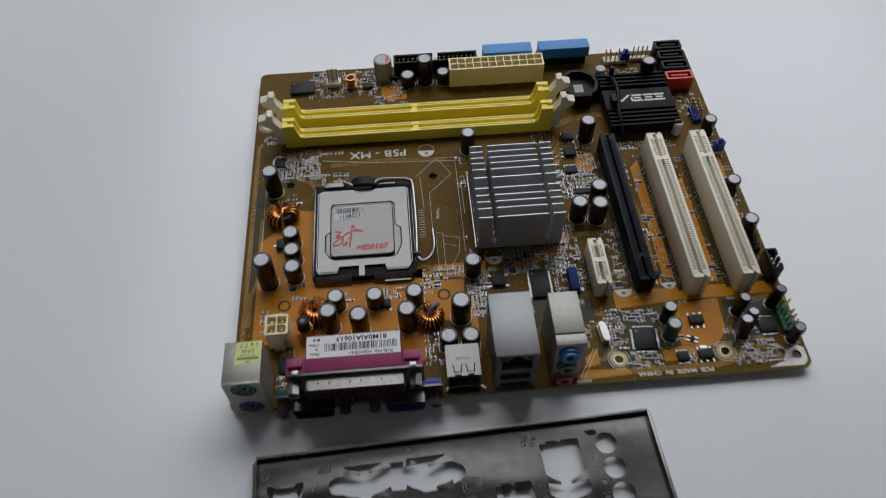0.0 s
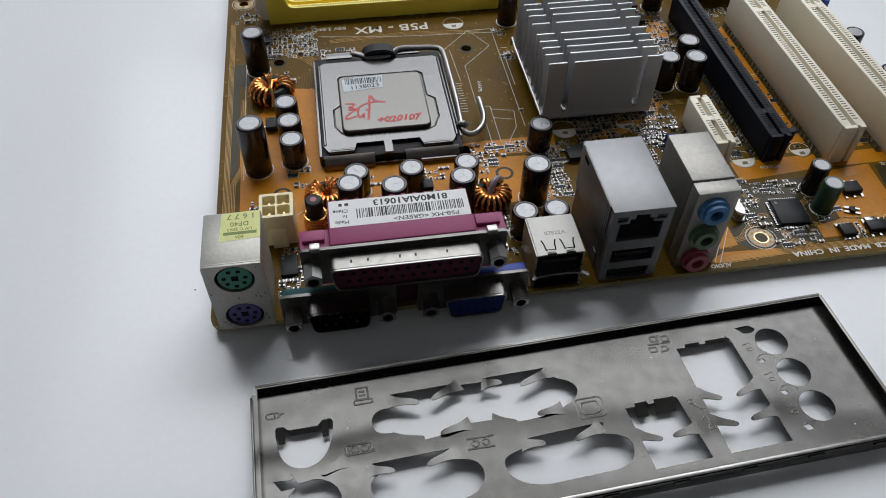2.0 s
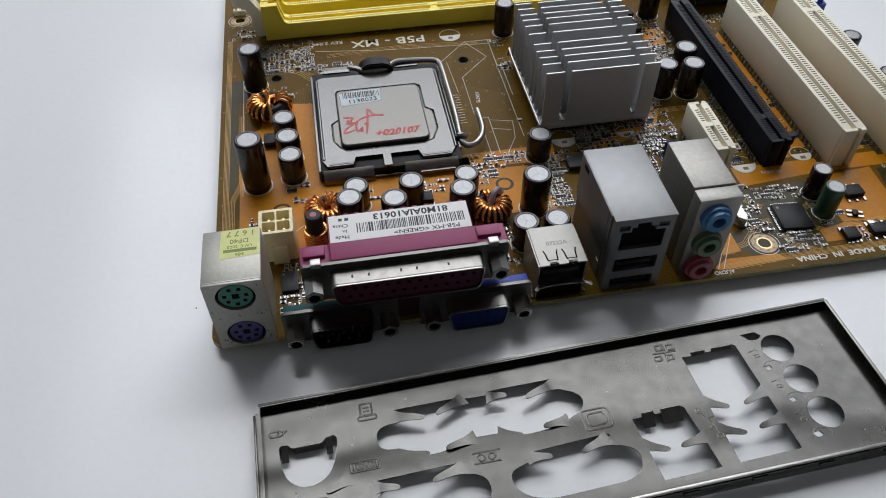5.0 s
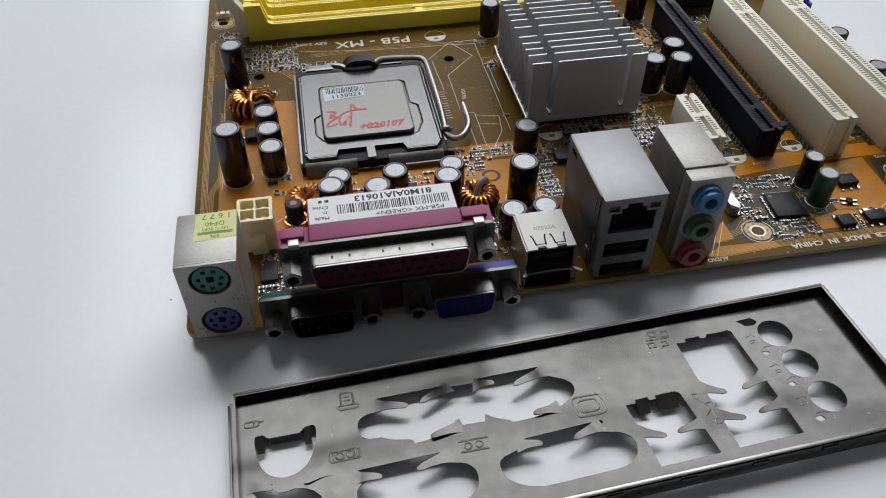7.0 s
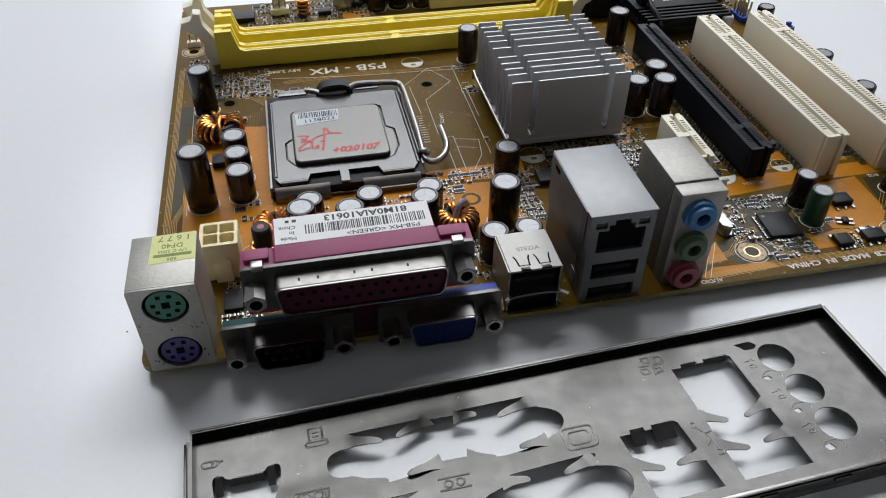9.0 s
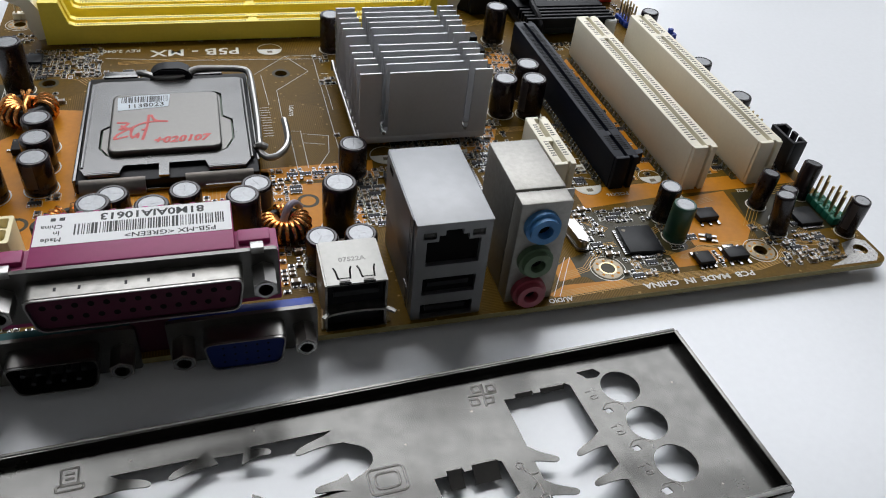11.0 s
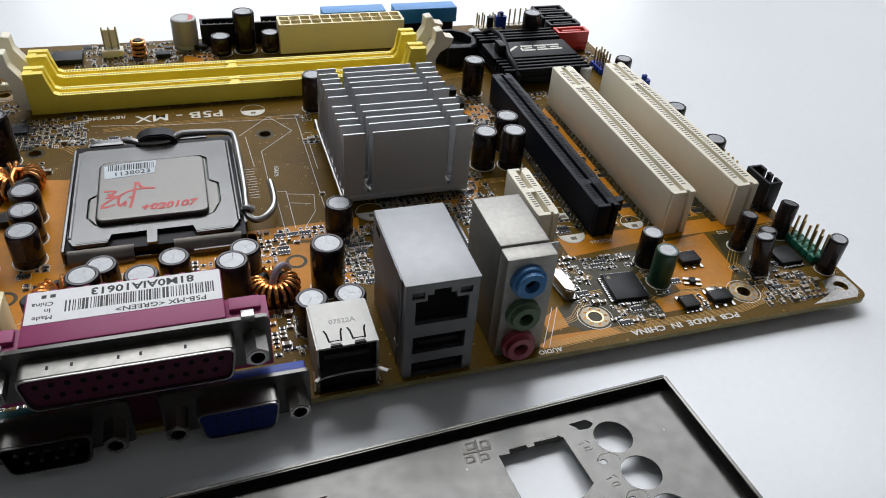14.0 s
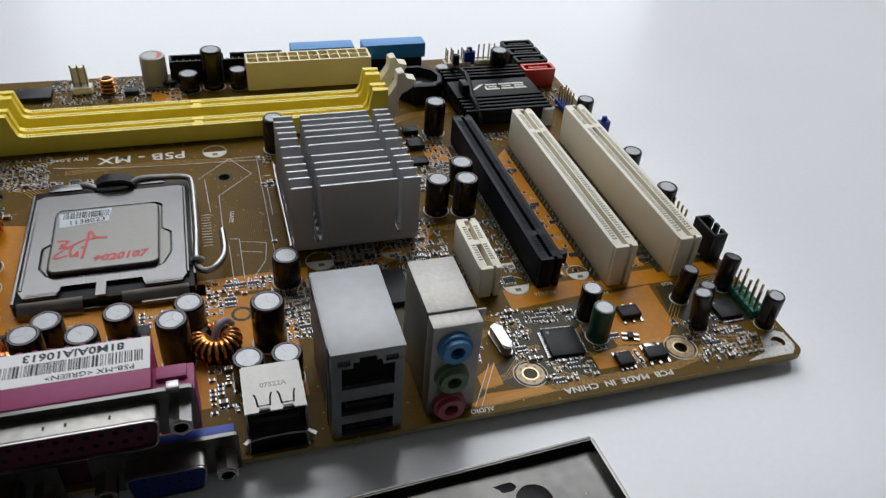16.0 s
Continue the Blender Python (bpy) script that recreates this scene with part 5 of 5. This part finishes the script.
for z0, z1 in ((7.2, 13.0), (.2, 5.0)):
    part("usb_inside", boxed(110.6, 2.2, z0, 124.6, 3.1, z1), M_VOID, lan)
    part("tongue", boxed(112.6, 1.3, (z0 + z1) / 2 - .2, 122.2, 2.4, (z0 + z1) / 2 + 1.1), M_BLACK, lan)
for x in (110.8, 121.7):
    part("indicator", boxed(x, 1.5, 24.1, x + 2.7, 3.1, 25.7, bevel=.1), M_LED, lan, "unlit indicator lens")
for z in (3, 11, 20):
    part("side_tab", boxed(108.9, 5, z, 109.3, 8, z + 4, bevel=.1), M_STEEL_LAN, lan)
part("top_cover", boxed(109.0, .8, 27.9, 126.2, 29.7, 28.25, bevel=.12), M_STEEL_LAN, lan)
part("side_cover", boxed(108.75, 3.2, 12.0, 109.0, 29.2, 28.1, bevel=.08), M_STEEL_LAN, lan, "folded side flap")
part("seam", boxed(109.0, 3.4, 3, 109.25, 28, 26.4), M_STEEL_LAN, lan)
for y in (3.9, 5.0):
    part("side_seam", boxed(108.70, y, 1.5, 108.78, y + .16, 27.6), M_IC, lan, "dark vertical seam")
part("latch_window", boxed(108.68, 22.5, 25.2, 108.9, 26.0, 26.6), M_VOID, lan)

# sound jacks
snd = part("sound_port", boxed(132.8, 2.8, 0, 145.0, 7.6, 29.6, bevel=.35), M_STEEL_AUD, board, "scratched steel block with blue, green and pink jacks")
part("rear_cover", boxed(132.8, 7.8, 0, 145.0, 27.2, 30.0, bevel=.4), M_STEEL_AUD, snd)
part("cover_step", boxed(133.6, 7.3, 1, 144.2, 8.2, 29.4), M_VOID, snd)
part("side_ear", boxed(144.9, 7.4, 26.6, 147.2, 7.9, 29.2, bevel=.15), M_STEEL_AUD, snd, "bent steel ear")
for z, m, l in ((23.6, M_JACKBLUE, "blue jack"), (13.6, M_JACKGREEN, "green jack"), (3.9, M_JACKPINK, "pink jack")):
    j = bmesh.new()
    ring(j, circle(138.2, z, 3.4, 28), circle(138.2, z, 1.8, 28), -.2, 3.3, "y")
    ring(j, circle(138.2, z, 4.2, 28), circle(138.2, z, 2.2, 28), 1.2, 3.3, "y")
    part("jack", j, m, snd, l)
    part("jack_hole", prism(bmesh.new(), circle(138.2, z, 1.9, 20), 2.0, 3.3, "y"), M_VOID, snd)

# ---- small surface parts ----
def two_ended(w, d, h, body):
    b = bmesh.new()
    box(b, -w / 2 + w * .18, -d / 2, .06, w / 2 - w * .18, d / 2, h)
    n = len(b.faces)
    for x0, x1 in ((-w / 2, -w / 2 + w * .2), (w / 2 - w * .2, w / 2)):
        box(b, x0, -d / 2 - .03, .04, x1, d / 2 + .03, h + .02)
    b.faces.ensure_lookup_table()
    for f in b.faces[n:]:
        f.material_index = 1
    return finish(b, "chip_part", [body, M_SOLDER])

def array_part():
    b = bmesh.new()
    box(b, -1.6, -.55, .06, 1.6, .55, .55)
    n = len(b.faces)
    for k in range(4):
        for s in (-1, 1):
            box(b, -1.45 + .84 * k, min(s * .5, s * 1.0), .04, -1.05 + .84 * k, max(s * .5, s * 1.0), .45)
    b.faces.ensure_lookup_table()
    for f in b.faces[n:]:
        f.material_index = 1
    return finish(b, "chip_array", [M_IC, M_SOLDER])

SMALL = [("chip_resistor", two_ended(1.45, .75, .5, M_IC)), ("chip_capacitor", two_ended(1.5, .8, .7, M_TAN)), ("chip_resistor", two_ended(1.05, .55, .4, M_IC)), ("array_resistor", array_part()), ("chip_capacitor", two_ended(2.1, 1.2, 1.1, M_TAN)), ("solder_pads", None)]
pad = bmesh.new()
for s in (-.75, .75):
    lathe(pad, [(.38, .02), (.32, .12), (0, .18)], 8, s, 0)
SMALL[5] = ("solder_pads", finish(pad, "solder_pads", M_SOLDER))
FIELDS = [  # x0, y0, x1, y1, share of grid places filled
    (12, 124, 36, 146, .85), (36, 118, 50, 128, .5), (104, 112, 110, 118, .7), (104, 128, 110, 134, .5), (104, 80, 109, 84, .6), (3, 150, 14, 158, .6), (18, 108, 26, 116, .3), (46, 47, 52, 54, .7), (65, 49, 75, 56, .7), (82, 50, 91, 57, .75), (83, 57, 103, 64.5, .8), (103, 36, 113, 57, .97),
    (110, 57, 122, 63, .6), (121, 58, 138, 74, .98), (140, 58, 153, 80, .9), (128, 34, 133, 44, .8), (143, 36, 156, 62, .7), (149, 17, 158, 30, .5), (161, 14, 170, 35, .75), (170, 27, 186, 35, .75), (167, 5.2, 184, 13, .65),
    (185, 14, 193, 26, .5), (193, 5.5, 206, 13, .4), (213, 3, 234, 15, .75), (212, 15, 230, 22, .35), (156, 100, 176, 120, .85), (146, 122, 158, 146, .5), (166, 120, 176, 138, .6), (150, 104, 158, 120, .7), (28, 184, 66, 206, .5), (64, 176, 82, 198, .4),
    (188, 130, 216, 137, .75), (190, 184, 222, 194, .5), (226, 152, 241, 170, .45), (212, 130, 220, 138, .6), (209, 46, 220, 124, .22), (187.5, 46, 198, 126, .2), (232, 44, 242, 136, .3), (20, 14, 27, 27, .7), (10, 34, 14, 48, .5), (20, 50, 30, 62, .35), (82, 14, 90, 34, .7), (18.6, 6.6, 33, 14, .7), (152, 46, 158, 86, .5), (120, 78, 150, 72, .4), (168, 46, 178, 80, .4)]
rng = random.Random(21)
spots = []
BLOCK = [(x, y, 4.6) for x, y, *_ in HOLES]
for x0, y0, x1, y1, share in FIELDS:
    y = min(y0, y1) + .9
    while y < max(y0, y1) - .5:
        x = x0 + .9
        while x < x1 - .9:
            k = rng.choices(range(6), (6, 5, 6, 1.4, .8, 2))[0]
            step = 3.6 if k == 3 else 1.95 if k != 4 else 2.7
            if rng.random() < share and all((x - a) ** 2 + (y - b) ** 2 > c * c for a, b, c in BLOCK):
                spots.append((x + step / 2 - 1.0, y, k, 0 if k in (3, 4) else rng.choice((0, 0, 0, 90))))
            x += step
        y += rng.choice((1.4, 1.55, 2.0))
near = sorted(spots, key=lambda s: s[1])
outer = bmesh.new()
late = []
for x, y, k, rz in near:
    w, d = ((1.85, 1.2), (1.85, 1.25), (1.55, 1.0), (3.55, 2.3), (2.6, 1.7), (1.9, 1.15))[k]
    if rz:
        w, d = d, w
    if rng.random() < .92:
        strip(outer, [(x - w / 2, y - d / 2), (x + w / 2, y - d / 2), (x + w / 2, y + d / 2), (x - w / 2, y + d / 2), (x - w / 2, y - d / 2)], .13, .035, .06)
    late.append((x, y, k, rz))
tagged(part("outline_print", outer, M_SILK, board), kind="stuff")

# ---- jumpers ----
def jumper(x, y, z, label):
    ob = new("jumper_cap")
    ob.location = (x * MM, y * MM, (ZB + z) * MM)
    part("shell", sheet(rounded(-2.5, -1.25, 2.5, 1.25, .4, 2), [circle(-1.27, 0, .5, 8), circle(1.27, 0, .5, 8)], 0, 6, ), M_BLUE, ob)
    part("grip", boxed(-.9, -.7, 6, .9, .7, 8, bevel=.2), M_BLUE, ob)
    return tagged(ob, label, "jumper", "jumpers on the pin headers")
jumper(207.6, 198.6, 1.2, "blue plastic jumper pushed on the ivory pin header")
base = header("pin_header", 236.9, 122.5, 2, 1, M_IVORY, "ivory pin header under a blue jumper", 7)
jumper(239.4, 123.8, 2.5, "blue plastic jumper pushed on a short pin header")

# ---- port shield ----
shield = new("port_shield")
shield.location, shield.rotation_euler = (12.2 * MM, -21.1 * MM, 1.2 * MM), (radians(-1.35), radians(-0.17), radians(2.6))
tagged(shield, "stamped tinned steel port shield lying on the white table", "port shield")
LEN, DEP, PZ = 158.0, 43.4, 0.95
lpt_hole = [(27.8, -13.5), (29, -11.4), (33.2, -10.4), (33.2, -8.6), (32.3, -7.0), (50.6, -7.0), (50.8, -7.6), (57.9, -8.0), (57.9, -6.8), (76.6, -6.8), (76.8, -7.4), (75, -8.8), (77, -10.6), (79.7, -11.7), (81.4, -13.6), (81.4, -15.8), (79.6, -17.8), (77.4, -18.7), (74.6, -20.1), (68.7, -21.0), (63.6, -21.1), (58.7, -19.3), (49.6, -19.0), (44.9, -21.0), (39.5, -21.4), (33.3, -20.1), (33.3, -18.0), (30, -17.8), (28.2, -16.6)]
kb_hole = [(4.0, -10.8), (6.2, -10.9), (7.0, -12.4), (11.0, -11.9), (14.8, -12.3), (15.6, -10.8), (18.4, -10.7), (18.2, -14.4), (16.9, -18.6), (15.4, -21.2), (12.6, -23.0), (9.4, -23.2), (6.6, -21.8), (4.8, -19.0), (4.1, -14.7)]
ser_hole = [(25, -26.2), (25, -25.2), (47.6, -24.9), (47.8, -25.5), (44, -27.2), (47, -28.1), (50.4, -28.8), (52.4, -31), (52.2, -34.6), (49.6, -37.2), (46, -38.2), (32, -38.4), (28, -37.0), (25.4, -33.6), (25.2, -29.6), (29, -27.4)]
vga_hole = [(57.6, -31.1), (58.8, -29.6), (61.2, -28.9), (63.8, -28.2), (63.8, -26.0), (84.4, -25.2), (84.7, -25.8), (82.6, -28.3), (87.2, -29.2), (89.6, -31), (90.0, -33.6), (88.6, -36.6), (85, -38.2), (66, -38.6), (61, -37.2), (58, -34.4)]
lan_hole = [(111.8, -7.9), (114.4, -8.1), (114.6, -7.0), (118.6, -6.9), (118.8, -7.8), (120.4, -7.8), (120.6, -6.8), (126.6, -6.7), (127.6, -7.6), (129.0, -39.4), (112.6, -39.6)]
usb_hole = [(91.6, -22.8), (94.2, -22.8), (94.4, -21.7), (97.6, -21.6), (97.8, -22.7), (99.4, -22.7), (99.6, -21.6), (104.6, -21.5), (105.8, -22.4), (107.8, -39.8), (93.0, -40)]
def soften(pts, r, n=4):
    """Corners rounded as far as the neighbouring edges allow."""
    out = []
    for i, p in enumerate(pts):
        p, a, b = Vector(p), Vector(pts[i - 1]), Vector(pts[(i + 1) % len(pts)])
        ra, rb = min(r, .46 * (a - p).length), min(r, .46 * (b - p).length)
        q0, q1 = p + (a - p).normalized() * ra, p + (b - p).normalized() * rb
        out += [tuple((1 - t) ** 2 * q0 + 2 * t * (1 - t) * p + t * t * q1) for t in [k / n for k in range(n + 1)]]
    return out
kb_hole, lpt_hole, ser_hole, vga_hole = (soften(h, 2.2) for h in (kb_hole, lpt_hole, ser_hole, vga_hole))
holes = [kb_hole, [(2.4, -24.4), (7.4, -24.2), (8.6, -26.6)] + [(12.0 + 6.4 * math.cos(radians(a)), -32.4 + 6.0 * math.sin(radians(a))) for a in range(110, -231, -20)] + [(4.6, -28.0)], lpt_hole, ser_hole, vga_hole, usb_hole, lan_hole, circle(138.4, -10.7, 4.4, 30), circle(139.4, -21.0, 4.4, 30), circle(140.2, -31.5, 4.5, 30),
         bend([(130.2, -4.6), (134.8, -4.4), (136.0, -6.0), (134.6, -7.0), (131.8, -6.8), (131.6, -5.8)], .5, 2), bend([(131.6, -15.6), (133.4, -15.4), (133.8, -16.6), (132.4, -16.8)], .3, 2), bend([(132.8, -25.8), (134.6, -25.6), (135.0, -26.8), (133.6, -27)], .3, 2), bend([(133.6, -36.2), (135.6, -35.9), (136.2, -37.4), (134.4, -37.6)], .3, 2)]
part("plate", sheet(rect(0.2, -DEP + .2, LEN - .2, -.2), holes, PZ, PZ + .35), M_SHIELD, shield, "thin dull steel plate with punched openings")
def rim(name, pts, label=""):
    return part(name, prism(bmesh.new(), pts, PZ, 3.85), M_SHIELD, shield, label)
rim("rim", rect(0, -.45, LEN, 0))
rim("rim", rect(0, -DEP, LEN, -DEP + .45))
rim("rim", rect(0, -DEP + .45, .45, -.45))
rim("rim", rect(LEN - .45, -DEP + .45, LEN, -.45))
# lips use paler steel than the plate; edge brightness is in the colour
part("rim_lip", boxed(0, -.1, 3.8, LEN, .55, 4.05, bevel=.08), M_STEEL_DULL, shield)
part("rim_lip", boxed(LEN - .4, -DEP + .2, 3.8, LEN + .5, -.15, 4.02, bevel=.08), M_STEEL_DULL, shield)
part("rim_lip", boxed(0, -DEP - .9, 3.55, LEN, -DEP + .1, 3.85, bevel=.08), M_STEEL, shield)
part("outer_flange", boxed(-.9, -DEP - .9, -2.1, LEN + .9, -DEP - .4, 2.75, bevel=.1), M_SHIELD, shield)
part("outer_flange", boxed(-1.6, -DEP - .4, -1.3, -1.1, -1.5, 2.2, bevel=.1), M_SHIELD, shield)
part("outer_flange", boxed(LEN + .7, -DEP - .4, -1.3, LEN + 1.2, -.5, 2.6, bevel=.1), M_SHIELD, shield)
part("outer_flange", boxed(0, .4, -1.2, LEN, .8, 2.2, bevel=.1), M_SHIELD, shield)
part("flange_shelf", boxed(-.6, -DEP - .6, PZ, LEN + .8, -DEP, PZ + .3), M_SHIELD, shield)
part("flange_shelf", boxed(-1.3, -DEP, PZ, .1, -.4, PZ + .3), M_SHIELD, shield)
part("flange_shelf", boxed(LEN - .1, -DEP, PZ, LEN + .9, -.4, PZ + .3), M_SHIELD, shield)
for k in range(9):
    part("contact_dimple", boxed(8 + 17.5 * k, -DEP - 1.3, 1.0, 12 + 17.5 * k, -DEP - .8, 2.2, bevel=.2), M_SHIELD, shield)
def spring(x0, y0, x1, y1, wide, rise):
    """A bent contact finger that slopes from the plate's edge."""
    d = Vector((x1 - x0, y1 - y0))
    n = Vector((-d.y, d.x)).normalized() * wide / 2
    b = bmesh.new()
    rise *= .4
    stations = [(-.22, -.06, 2.3), (0, 0, 1.8), (.2, rise * .3, 1.35), (.45, rise * .7, 1.1), (.7, rise * .95, .95), (.9, rise, .82), (1.02, rise * .92, .58), (1.08, rise * .88, .25)]
    rows = []
    for s, z, w in stations:
        c = Vector((x0, y0)) + d * s
        rows.append([b.verts.new((c.x + n.x * w * k, c.y + n.y * w * k, PZ + .1 + z + dz)) for k, dz in ((-1, 0), (1, 0), (1, .3), (-1, .3))])
    for p, q in zip(rows, rows[1:]):
        for i in range(4):
            b.faces.new((p[i], p[(i + 1) % 4], q[(i + 1) % 4], q[i]))
    b.faces.new(rows[0]), b.faces.new(rows[-1])
    return part("spring_finger", b, M_SHIELD, shield, "bent steel contact finger")
for a in ((50.4, -8.0, 44.2, -10.8, 1.8, 2.4), (33.6, -9.2, 40, -11.0, 1.9, 2.0), (58.2, -8.6, 62.2, -9.4, 1.8, 2.0), (75.2, -8.6, 67.6, -11.2, 1.9, 2.6), (50.8, -19.4, 44.6, -20.8, 1.8, 2.0), (58.6, -19.6, 63.4, -20.8, 1.8, -.8), (75.0, -19.6, 69.6, -20.2, 1.8, 1.8), (33.6, -20.0, 39.6, -20.6, 1.8, -.8),
          (46.4, -26.4, 39.8, -28.4, 1.9, 2.4), (26, -27.0, 31, -28.2, 1.8, 1.8), (64.0, -27.4, 68.4, -28.4, 1.8, 1.8), (82.8, -26.8, 76.6, -29.0, 1.9, 2.6), (112.2, -22.4, 117.0, -24.4, 1.8, -.7), (112.4, -30.4, 117.8, -32.2, 1.8, -.7), (127.8, -22.6, 121.6, -24.8, 1.8, 1.4),
          (128.2, -30.8, 122.0, -32.0, 1.8, 1.4), (92.4, -30.6, 97.4, -32.4, 1.8, -.7), (106.8, -31.6, 100.8, -32.6, 1.8, 1.4), (19.6, -23.4, 14.6, -25.4, 2.0, .8), (2.6, -24.0, 7.2, -25.2, 1.8, .8)):
    spring(*a)
def bent_tab(x0, x1, y, drop, reach):
    """A flap folded down from the edge of an opening."""
    b = bmesh.new()
    prism(b, [(y, PZ + .3), (y - .3, PZ + .33), (y - .55, PZ + .1), (y - reach, PZ - drop), (y - reach + .3, PZ - drop - .1), (y - .1, PZ - .1)], x0, x1, "x")
    # flaps in darkened tin, as if shaded below the plate
    return part("bent_tab", b, M_STEEL_LOW, shield, "folded steel flap")
for a in ((94.5, 97.5, -21.5, 1.5, 3.6), (99.7, 105.0, -21.4, 1.5, 3.6), (114.7, 118.5, -6.8, .5, .9), (120.7, 126.4, -6.7, .5, .9), (7.4, 14.6, -12.0, .9, 1.2), (4.5, 6.1, -10.8, 1.2, 4.2), (15.4, 17.0, -10.7, 1.2, 4.2)):
    bent_tab(*a)
for x, y, r in ((88.4, -13.8, .22), (104.0, -9.2, .3), (150.6, -12.4, .24), (84.2, -27.6, .3), (21.8, -14.6, .3), (22.6, -12.6, .2), (60.0, -3.2, .25), (37.0, -4.4, .22), (146.8, -38.2, .26)):
    part("pit", prism(bmesh.new(), circle(x, y, r, 8), PZ + .352, PZ + .36), M_HINGE, shield, "small brown pit")
def emboss(lines, closed=False, thick=.28):
    b = bmesh.new()
    for line in lines:
        tube(b, [(x, y, PZ + .27) for x, y in line], thick, 8, closed=closed)
    # same sheet made paler, for the light its raised lines catch
    return part("stamped_symbol", b, M_STEEL_DULL, shield, "raised stamped symbol")
def oblong(x0, y0, x1, y1, r=.8):
    p = rounded(x0, y0, x1, y1, r, 3)
    return p + [p[0]]
emboss([oblong(24.2, -8.4, 28.9, -7.2, .4), oblong(25.0, -7.0, 28.0, -3.6, .4), [(25.7, -4.8), (27.3, -4.8)], [(25.7, -5.9), (27.3, -5.9)]])
emboss([oblong(2.0, -8.3, 5.4, -6.8, .7), [(4.2, -8.2), (4.2, -6.9)], [(5.4, -7.5), (6.4, -7.1)]])
emboss([oblong(20.6, -22.0, 27.5, -19.4, .4), circle(22.9, -20.7, .9, 12) + [(23.8, -20.7)], circle(25.4, -20.7, .9, 12) + [(26.3, -20.7)], [(21.4, -21.6), (21.4, -19.9)], [(26.9, -21.6), (26.9, -19.9)]])
emboss([[(49.9, -26.2), (56.6, -26.4)], [(50.0, -23.4), (57.0, -23.5)], circle(52.0, -24.9, .85, 12) + [(52.85, -24.9)], circle(54.6, -24.9, .85, 12) + [(55.45, -24.9)]])
emboss([oblong(79.4, -23.6, 86.5, -18.0, 1.0), oblong(80.6, -22.5, 85.3, -19.1, 1.0)])
emboss([[(104.6, -5.4), (111.0, -5.6)], oblong(106.0, -4.6, 107.8, -3.0, .2), oblong(109.2, -5.0, 111.0, -3.4, .2), oblong(104.6, -7.8, 106.4, -6.4, .2), oblong(107.8, -8.0, 109.6, -6.6, .2), [(107.6, -8.6), (108.4, -2.6)]])
emboss([[(108.9, -24.5), (110.4, -27), (111.0, -29), (111.2, -31.3)], circle(108.8, -24.2, .7, 10), [(110.2, -26.8), (111.8, -26.6)], [(110.8, -28.6), (109.4, -29.8)], oblong(110.4, -32.6, 112.0, -31.4, .4)], thick=.2)
for x, y in ((131.2, -10.4), (132.4, -20.4), (133.4, -30.6)):
    emboss([[(x - 1.2, y), (x + .2, y + .2)], oblong(x - .6, y - 2.0, x + 1.0, y - 1.2, .3), [(x + .6, y + .7), (x + 1.4, y - .2)]], thick=.17)
for x, y in ((134.2, -15.2), (135.2, -25.4), (136.0, -36.2)):
    emboss([[(x - 2.6, y - .4), (x - 1.2, y + .9), (x + 1.2, y + .9), (x + 2.6, y - .4), (x + 2.2, y - 1.6)]], thick=.16)

# ---- specks on the table ----
for x, y, r in ((69.2, -37.6, .35), (-55, -30, .3), (-6, 18, .25)):
    ob = part("speck", lathe(bmesh.new(), [(r, 0.005), (r * .7, .18), (0, .22)], 8), M_INK, None, "", x, y, 0)
    tagged(ob, "tiny dark crumb lying on the white table", "crumb", "crumbs on the table")

# ---- the surface parts themselves, nearest first ----
rest = {}
for n, (x, y, k, rz) in enumerate(late):
    name, me = SMALL[k]
    if n < 290:
        place(name, me, board, round(x, 2), round(y, 2), 0, rz)
    else:
        rest.setdefault(k, []).append((x, y, rz))
for k, some in rest.items():
    name, me = SMALL[k]
    co = np.array([v.co[:] for v in me.vertices])
    polys = [tuple(p.vertices) for p in me.polygons]
    slots = [p.material_index for p in me.polygons]
    verts, faces, mats = [], [], []
    for x, y, rz in some:
        base_i = len(verts)
        c, s = math.cos(radians(rz)), math.sin(radians(rz))
        verts += [(c * px - s * py + x * MM, s * px + c * py + y * MM, pz) for px, py, pz in co.tolist()]
        faces += [tuple(base_i + i for i in p) for p in polys]
        mats += slots
    joined = bpy.data.meshes.new("far_parts")
    joined.from_pydata(verts, [], faces)
    joined.polygons.foreach_set("material_index", mats)
    for m in me.materials:
        joined.materials.append(m)
    tagged(place("far_" + name + "_field", joined, board), kind="stuff")
